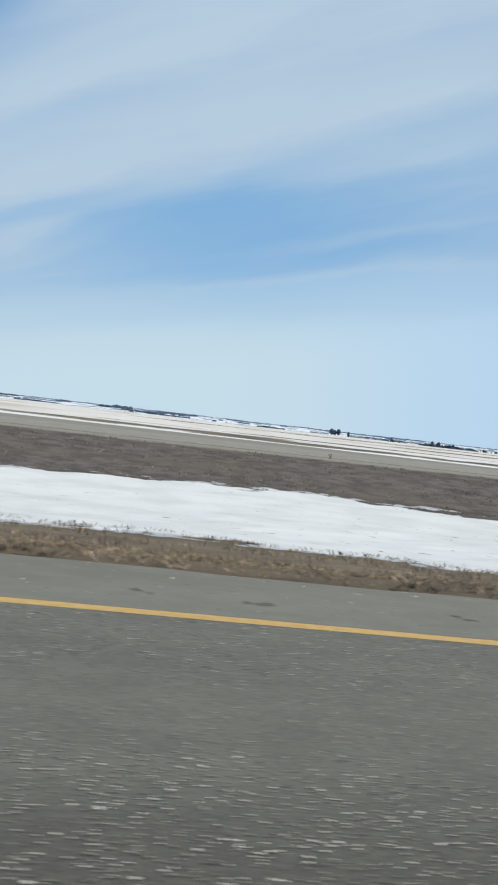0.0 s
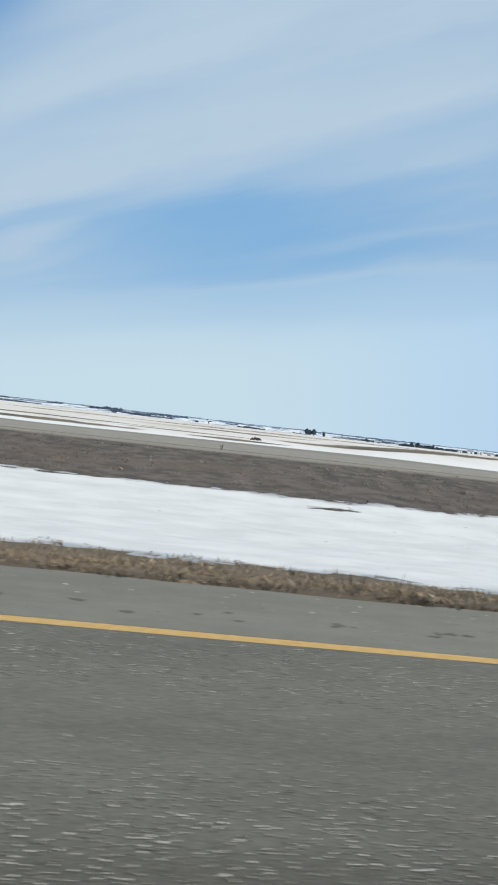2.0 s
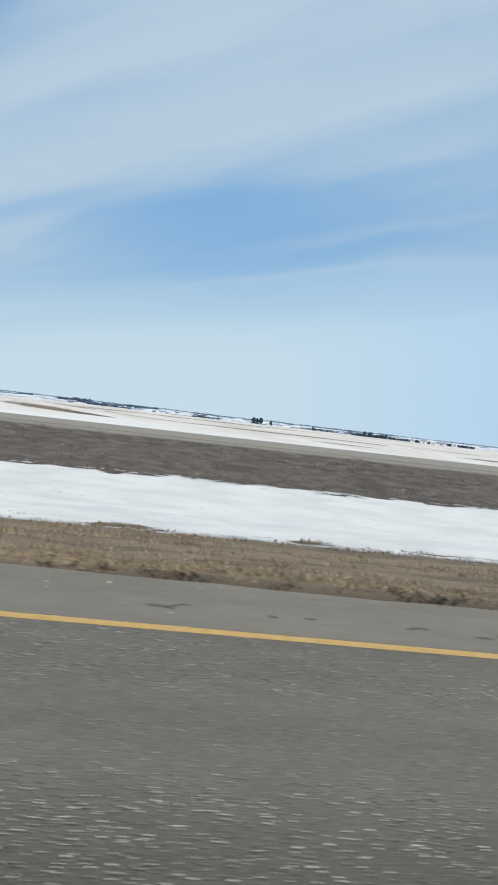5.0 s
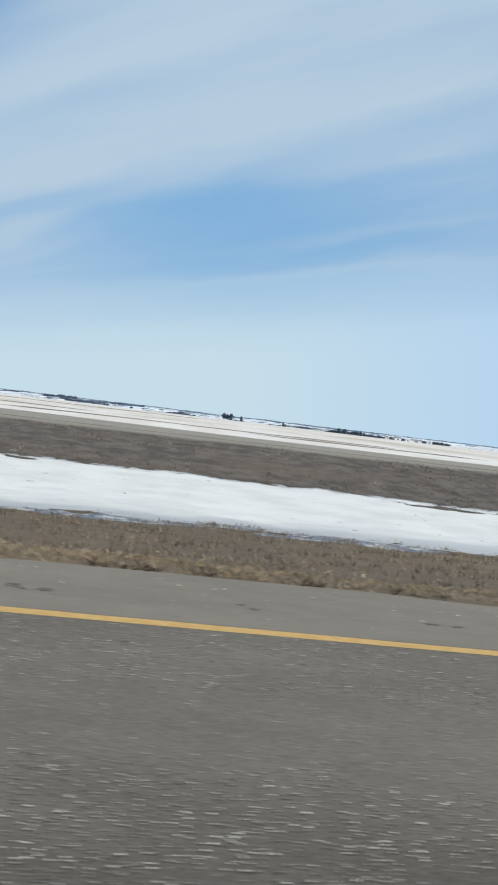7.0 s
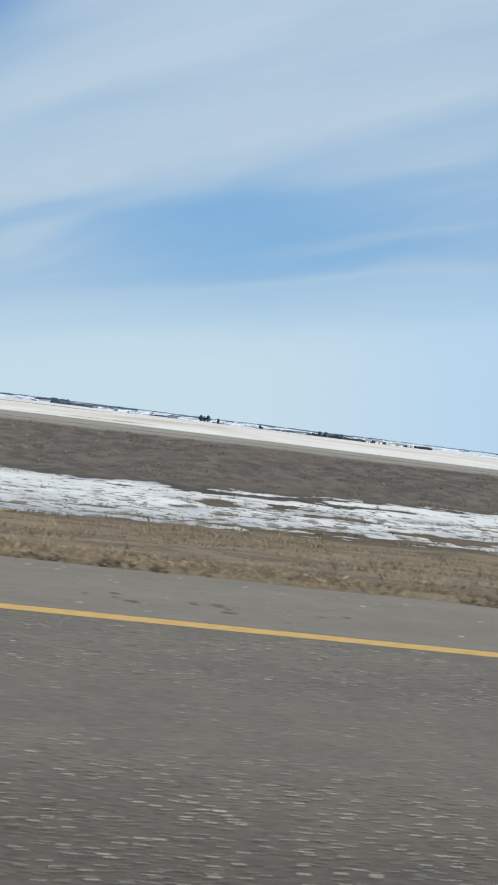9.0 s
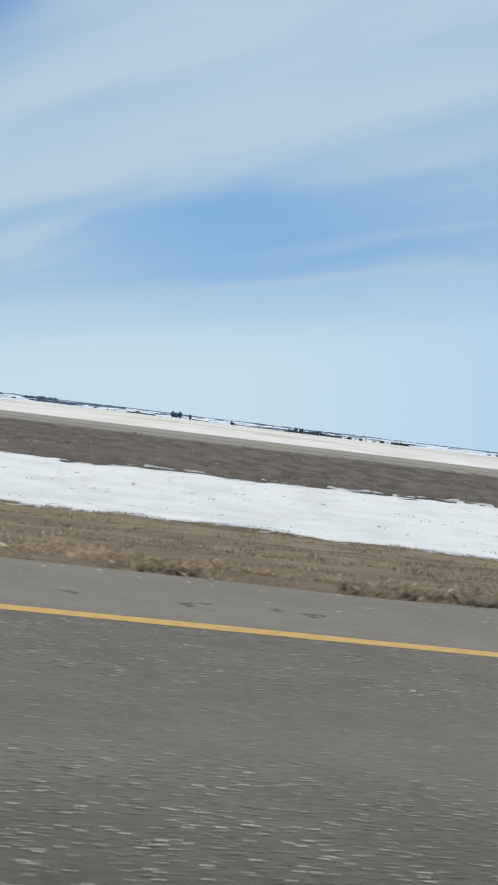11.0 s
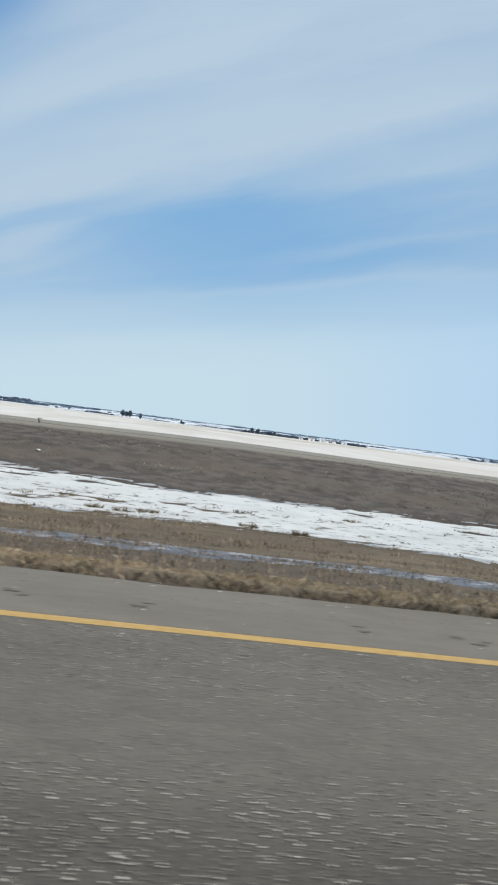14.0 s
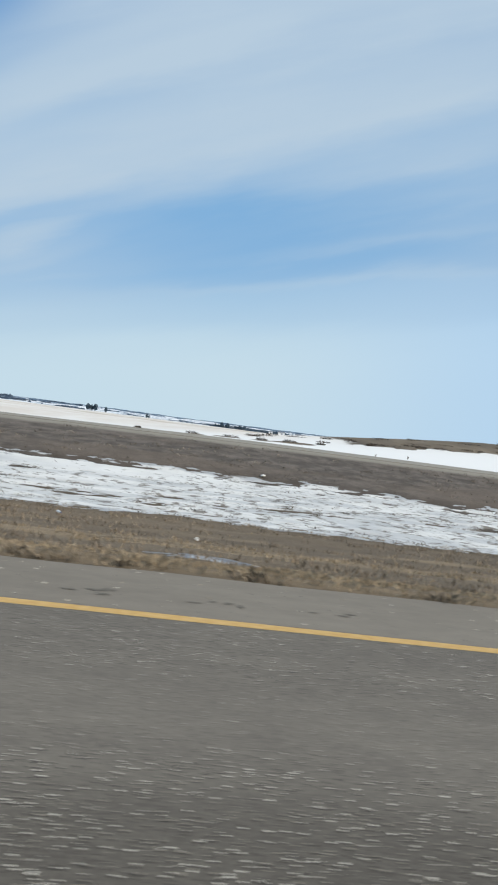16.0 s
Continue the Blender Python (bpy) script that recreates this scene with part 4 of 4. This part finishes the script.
def rod(bm, a, b2, r0, r1, sides=7):
    """A tapered stick from a to b2 joined to bm."""
    a, b2 = Vector(a), Vector(b2)
    turn_ = (b2 - a).to_track_quat("Z", "Y").to_matrix().to_4x4()
    m4 = Matrix.Translation((a + b2) / 2) @ turn_
    bmesh.ops.create_cone(bm, cap_ends=True, segments=sides, radius1=r0, radius2=r1, depth=(b2 - a).length, matrix=m4)


for k, (x, y) in enumerate(((376.05, 6.62), (383.66, 6.55), (258.5, 6.75))):
    bm = bmesh.new()
    rod(bm, (-0.13, 0, 0.02), (0.02, 0.012, 0.03), 0.011, 0.013)
    rod(bm, (0.02, 0.012, 0.03), (0.14, -0.01, 0.02), 0.013, 0.008)
    ob = part("stick", bm, M_STICK)
    ob.location = (x, y, ground_at(x, y) + 0.03)
    tagged(ob, "short bleached stick lying at the asphalt edge", "stick", "sticks on the verge")

# survey stakes standing in the snow
SX0, SY0 = 396.78, 23.6
z0 = ground_at(SX0, SY0)
for (xa, xb, hgt) in ((-0.12, 0.10, 0.86), (0.22, 0.05, 0.90), (0.62, 0.70, 0.88)):
    bm = bmesh.new()
    rod(bm, (xa, 0, -0.1), (xb, 0.03, hgt), 0.022, 0.018, 6)
    ob = part("wooden_stake", bm, M_WOOD)
    ob.location = (SX0, SY0, z0)
    tagged(ob, "thin grey wooden stake standing in the snow", "stake", "stakes in the ditch")

# weeds on the far crest
for k, (x, y) in enumerate(((23.6, 38.3), (44.2, 38.4), (61.7, 38.5), (191.6, 38.6), (258.0, 38.4), (357.0, 38.5), (412.0, 38.4), (496.5, 60.0), (500.0, 62.0), (8.0, 38.4))):
    r = random.Random(k)
    bm = bmesh.new()
    for q2 in range(5):
        a = r.uniform(0, 6.28)
        tip = (0.07 * math.cos(a), 0.05 * math.sin(a), r.uniform(0.12, 0.26))
        rod(bm, (0, 0, -0.05), tip, 0.014, 0.006, 5)
        rod(bm, tip, (tip[0] * 1.3, tip[1] * 1.3, tip[2] + 0.05), 0.022, 0.012, 5)
    ob = part("weed", bm, M_WEED)
    ob.location = (x, y, ground_at(x, y))
    tagged(ob, "dry dead weed standing on the roadside crest", "weed", "dead weeds")


# ---- far trees ----
def make_tree(height, width, seed, label, full=0.25):
    r = random.Random(seed)
    top = new("tree")
    tagged(top, label, "tree", "trees on the far field")
    bm = bmesh.new()
    rod(bm, (0, 0, -0.5), (0, 0, height * 0.45), 0.028 * height, 0.02 * height, 8)
    rod(bm, (0, 0, height * 0.45), (0.1, 0, height * 0.85), 0.02 * height, 0.006 * height, 7)
    for k in range(7):
        a, h0 = r.uniform(0, 6.28), r.uniform(0.25, 0.7) * height
        rod(bm, (0, 0, h0), (0.36 * width * math.cos(a), 0.36 * width * math.sin(a), h0 + 0.2 * height), 0.011 * height, 0.004 * height, 5)
    part("trunk", bm, M_BARK, top)
    n = 320
    g2 = np.random.default_rng(seed)
    u, ph = g2.uniform(0, 1, n), g2.uniform(0, 2 * math.pi, n)
    lobes = 1 + 0.28 * np.sin(ph * 3 + seed) * np.sin(u * 7 + seed)
    prof = np.sin(np.pi * np.clip(u, 0.02, 0.98) ** 0.8) ** 0.6
    rad = 0.5 * width * prof * lobes * g2.uniform(0.45, 1.05, n)
    zc = height * (full + (1 - full) * u) * g2.uniform(0.95, 1.02, n)
    cen = np.stack([rad * np.cos(ph), rad * np.sin(ph), zc], 1)
    size = 0.075 * height * g2.uniform(0.5, 1.3, (n, 1, 1))
    q4 = g2.normal(0, 1, (n, 4, 3)) * size + cen[:, None]
    me = mesh_of("crown", q4.reshape(-1, 3), np.concatenate([np.arange(4 * n).reshape(-1, 4)]))
    me.materials.append(M_HAZED_LEAF)
    ob = new("crown", me)
    ob.parent = top
    return top


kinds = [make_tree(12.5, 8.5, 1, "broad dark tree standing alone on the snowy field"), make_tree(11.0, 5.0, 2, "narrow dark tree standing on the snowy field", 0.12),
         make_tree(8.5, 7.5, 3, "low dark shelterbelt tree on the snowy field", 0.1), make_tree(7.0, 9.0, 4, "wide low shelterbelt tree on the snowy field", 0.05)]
SPOTS = [(0, 286.6, 1387, 1.0), (0, 293.2, 1389, 0.95), (0, 300.2, 1387, 0.97), (1, 320.8, 1387, 0.9), (1, 401.6, 1362, 0.75), (2, 405.6, 1364, 0.6)]
rt = random.Random(17)
for k in range(48):
    f = k / 47
    dense = f < 0.28
    x = 542 + 275 * f + rt.uniform(-2, 2)
    SPOTS.append((rt.choice((0, 2, 2) if dense else (2, 3, 3)), x, 1560 + rt.uniform(-6, 6), rt.uniform(0.65, 0.95) if dense else rt.uniform(0.5, 0.8)))
for x in (1042, 1048, 1086, 1092, 466, 478, 491):
    SPOTS.append((3, x, 1600, rt.uniform(0.4, 0.6)))
used = set()
for kd, x, y, sc in SPOTS:
    m4 = pose(x, y, ground_at(x, y), 0, 0, rt.uniform(0, 360))
    if kd in used:
        ob = copy_thing(kinds[kd], m4)
    else:
        ob = kinds[kd]
        ob.matrix_basis = m4
        used.add(kd)
    ob.scale = (sc, sc, sc * rt.uniform(0.9, 1.1))
kinds[1].scale = (0.9, 0.9, 0.9)


# ---- farm buildings among the trees ----
M_WALL = make_plain("white_cladding", lin(226, 228, 230), lin(244, 245, 246), 0.5, 0.7)
M_ROOF = make_plain("grey_roof", lin(120, 124, 130), lin(150, 154, 160), 0.4, 0.6)
M_STEEL = make_plain("galvanised_steel", lin(196, 202, 208), lin(226, 230, 234), 0.6, 0.45, 0.5)


def shed(x, y, length, width, wall_h, label, base=-2.5):
    top = thing("farm_shed", x, y, ground_at(x, y), label, "shed", "farm buildings")
    a, b2, rise = length / 2, width / 2, width * 0.28
    bm = bmesh.new()
    v = [bm.verts.new(p) for p in ((-a, -b2, base), (a, -b2, base), (a, b2, base), (-a, b2, base), (-a, -b2, wall_h), (a, -b2, wall_h), (a, b2, wall_h), (-a, b2, wall_h), (-a, 0, wall_h + rise), (a, 0, wall_h + rise))]
    for f in ((0, 1, 5, 4), (2, 3, 7, 6), (1, 2, 6, 9, 5), (3, 0, 4, 8, 7), (0, 3, 2, 1)):
        bm.faces.new([v[k] for k in f])
    part("wall", bm, M_WALL if wall_h < 6 else M_ROOF, top)
    bm = bmesh.new()
    for sgn in (-1, 1):
        c4 = [bm.verts.new(p) for p in ((-a - .4, sgn * (b2 + .4), wall_h - .1), (a + .4, sgn * (b2 + .4), wall_h - .1), (a + .4, 0, wall_h + rise + .12), (-a - .4, 0, wall_h + rise + .12))]
        d4 = [bm.verts.new(p.co + Vector((0, 0, 0.15))) for p in c4]
        for k in range(4):
            bm.faces.new((c4[k], c4[(k + 1) % 4], d4[(k + 1) % 4], d4[k]))
        bm.faces.new(d4)
        bm.faces.new(c4[::-1])
    part("roof", bm, M_ROOF, top, "grey metal roof")
    bm = bmesh.new()
    bmesh.ops.create_cube(bm, size=1, matrix=Matrix.Translation((0, -b2 - 0.03, wall_h * 0.4)) @ Matrix.Diagonal((length * 0.3, 0.1, wall_h * 0.8, 1)))
    part("door", bm, M_ROOF, top)
    return top


def grain_bin(x, y, radius, height):
    top = thing("grain_bin", x, y, ground_at(x, y), "round galvanised steel grain bin on the far field", "grain bin", "farm buildings")
    bm = bmesh.new()
    n = 20
    rings = []
    for k in range(9):
        z = -0.4 + (height + 0.4) * k / 8
        rr = radius * (1 + (0.006 if k % 2 else -0.006))
        rings.append([bm.verts.new((rr * math.cos(6.2832 * a / n), rr * math.sin(6.2832 * a / n), z)) for a in range(n)])
    for p, q2 in zip(rings, rings[1:]):
        for a in range(n):
            bm.faces.new((p[a], p[(a + 1) % n], q2[(a + 1) % n], q2[a]))
    part("drum", bm, M_STEEL, top)
    bm = bmesh.new()
    bmesh.ops.create_cone(bm, cap_ends=True, segments=n, radius1=radius * 1.05, radius2=0.4, depth=radius * 0.6, matrix=Matrix.Translation((0, 0, height + radius * 0.3)))
    part("roof", bm, M_STEEL, top, "conical steel roof")
    return top


shed(688, 1546, 14, 9, 5.0, "white farm shed with a grey roof among trees")
shed(664, 1548, 8, 7, 4.0, "small white farm shed with a grey roof")
shed(731, 1550, 26, 10, 3.6, "long low white farm shed with a grey roof")
shed(-375, 2960, 40, 18, 3.5, "large pale farm shed far across the field", -9.0)
for k, x in enumerate((708, 716, 758, 766)):
    grain_bin(x, 1548, 3.2, 5.0 + 0.4 * (k % 2))


# ---- woods and bush lines towards the horizon ----
def woods(name, x, y, length, height, mt, label, seed, gap=0.3):
    g2 = np.random.default_rng(seed)
    n = max(12, int(length / height * 7))
    cx = x + g2.uniform(-0.5, 0.5, n) * length
    env = 0.35 + 0.65 * fbm(cx / (height * 4) + seed, cx * 0 + seed, 3) * 1.4
    ok = fbm(cx / (height * 9) + seed * 3, cx * 0 + 2.2, 3) > gap
    cx, env = cx[ok], env[ok]
    n = len(cx)
    cy = y + g2.uniform(-0.5, 0.5, n) * height * 1.5
    hz = height * env * g2.uniform(0.55, 1.05, n)
    w = height * g2.uniform(0.25, 0.6, n)
    zb = land(cx, cy) - 0.4
    lean_ = g2.uniform(-0.25, 0.25, n) * w
    p = np.stack([np.stack([cx - w, cy, zb], 1), np.stack([cx + w, cy, zb], 1), np.stack([cx + w * 0.7 + lean_, cy, zb + hz * 0.75], 1), np.stack([cx + lean_, cy, zb + hz], 1), np.stack([cx - w * 0.75 + lean_, cy, zb + hz * 0.65], 1),
                  np.stack([cx, cy - w, zb], 1), np.stack([cx, cy + w, zb], 1), np.stack([cx + lean_, cy + w * 0.6, zb + hz * 0.8], 1), np.stack([cx + lean_, cy, zb + hz * 0.98], 1), np.stack([cx, cy - w * 0.6, zb + hz * 0.7], 1)], 1)
    me = mesh_of(name, p.reshape(-1, 3), (np.array([[0, 1, 2, 3, 4], [5, 6, 7, 8, 9]])[None] + 10 * np.arange(n)[:, None, None]).reshape(-1, 5))
    me.materials.append(mt)
    return tagged(new(name, me), label, "woods", kind="stuff")


woods("woods", 676, 1575, 290, 5.5, M_HAZED_BUSH, "grey bare shelterbelt brush behind farm sheds", 31, 0.2)
woods("woods", 190, 1700, 90, 5.0, M_HAZED_BUSH, "low grey brush on the far field", 32)
woods("woods", -295, 2910, 130, 16.0, M_HAZED_BUSH, "dark clump of woods far across the field", 33, 0.1)
woods("woods", -46, 3010, 160, 10.0, M_HAZED_BUSH, "dark clump of woods far across the field", 34, 0.2)
woods("woods", -648, 3200, 420, 9.0, M_HAZED_BUSH, "scattered far bush on snowy ground", 35, 0.45)
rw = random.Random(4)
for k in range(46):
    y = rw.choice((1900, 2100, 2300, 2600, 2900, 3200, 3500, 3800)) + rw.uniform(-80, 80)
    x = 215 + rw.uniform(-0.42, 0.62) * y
    woods("woods", x, y, rw.uniform(60, 320), rw.uniform(2.2, 5.5) * (0.6 + y / 4500), M_HAZED_BUSH if y < 2700 else M_HAZE, "scattered far bush on snowy ground", 50 + k, 0.4)
woods("horizon_woods", 600, 4400, 6400, 9.0, M_HAZE, "continuous haze-tinted bush line along the horizon", 200, 0.0)
woods("horizon_woods", 600, 4150, 6000, 7.0, M_HAZE, "broken haze-tinted bush line near the horizon", 201, 0.46)


# ---- grass tufts standing through the snow ----
def tuft(x, y, width, height, seed):
    g2 = np.random.default_rng(seed)
    n = 90
    a = g2.uniform(0, 2 * math.pi, n)
    r0 = width * 0.5 * np.sqrt(g2.random(n))
    bx, by = r0 * np.cos(a), 0.5 * r0 * np.sin(a)
    out = g2.uniform(0.2, 0.9, n) * height
    hz = height * g2.uniform(0.45, 1.0, n) * (1 - 0.5 * r0 / width)
    w = 0.02
    co = np.stack([np.stack([bx - w, by, bx * 0 - 0.05], 1), np.stack([bx + w, by, bx * 0 - 0.05], 1), np.stack([bx + out * np.cos(a), by + out * np.sin(a), hz], 1)], 1)
    me = mesh_of("grass_tuft", co.reshape(-1, 3), np.arange(3 * n).reshape(-1, 3))
    me.materials.append(M_TUFT)
    ob = new("grass_tuft", me)
    ob.location = (x, y, ground_at(x, y))
    return tagged(ob, "brown grass tuft standing through the snow", "grass tuft", "tufts in the snow")


M_TUFT = make_plain("tuft_grass", lin(80, 72, 58), lin(140, 126, 102), 3.0, 0.9, 0.1, 0.7)
TUFTS = [(415.0, 23.0, .5, .16), (416.3, 23.2, .45, .2), (417.4, 21.7, .5, .22), (418.3, 21.5, .6, .2), (419.0, 21.9, .6, .2), (422.1, 23.9, .6, .18), (422.1, 21.2, .5, .2), (423.6, 20.8, .5, .2), (426.1, 24.7, .6, .16),
         (463.6, 22.5, .8, .24), (464.3, 22.5, .8, .2), (469.0, 21.7, .6, .2), (66.8, 13.2, .25, .09), (67.7, 13.0, .3, .1), (69.1, 12.6, .2, .08), (70.5, 12.9, .25, .08), (48.7, 18.4, .2, .12), (405.2, 22.3, .5, .22), (397.0, 23.3, .6, .16), (397.8, 23.1, .6, .14)]
for k, (x, y, w, h) in enumerate(TUFTS):
    tuft(x, y, w, h, 300 + k)


# ---- low brush on the field ----
M_BRUSH = make_plain("bare_brush", lin(66, 59, 53), lin(100, 90, 79), 3.0, 0.95, 0.05, 0.6)

def brush(x, y, width, height, seed, label):
    g2 = np.random.default_rng(seed)
    top = thing("bush", x, y, ground_at(x, y), label, "bush", "brush on the field")
    bm = bmesh.new()
    r = random.Random(seed)
    for k in range(9):
        a = r.uniform(0, 6.28)
        rod(bm, (0.1 * width * math.cos(a), 0.1 * width * math.sin(a), -0.2), (0.4 * width * math.cos(a), 0.3 * width * math.sin(a), height * r.uniform(0.5, 0.95)), 0.03, 0.012, 5)
    tagged(part("stems", bm, M_BARK, top), kind="stuff")
    n = 160
    a, rr = g2.uniform(0, 2 * math.pi, n), 0.5 * width * np.sqrt(g2.random(n))
    cen = np.stack([rr * np.cos(a), 0.7 * rr * np.sin(a), height * g2.uniform(0.1, 0.95, n) * (1 - (2 * rr / width) ** 2 * 0.7)], 1)
    q4 = g2.normal(0, 1, (n, 4, 3)) * 0.12 * height * g2.uniform(0.6, 1.6, (n, 1, 1)) + cen[:, None]
    me = mesh_of("crown", q4.reshape(-1, 3), np.arange(4 * n).reshape(-1, 4))
    me.materials.append(M_BRUSH)
    ob = new("crown", me)
    ob.parent = top


rb = random.Random(77)
for k in range(26):
    x = 487.0 + 1.4 * k + rb.uniform(-0.7, 0.7)
    brush(x, 80 + rb.uniform(-5.0, 7.0), rb.uniform(1.4, 3.2), rb.uniform(0.14, 0.28), 40 + k, "low dark brush on the snowy bank")
brush(68.1, 88, 1.4, 0.45, 1, "low brown brush heap on the snowy field")
for k, (x, y, w, h) in enumerate(((480.6, 69, 1.4, 0.24), (484.4, 70, 1.8, 0.22), (475.2, 70, 0.8, 0.24), (487.5, 70, 1.2, 0.3), (490.5, 71, 1.6, 0.3), (493.7, 71, 1.0, 0.3), (500.0, 75, 1.2, 0.3), (506.0, 76, 1.7, 0.28))):
    brush(x, y, w, h, 10 + k, "low dark brush on the snowy bank")
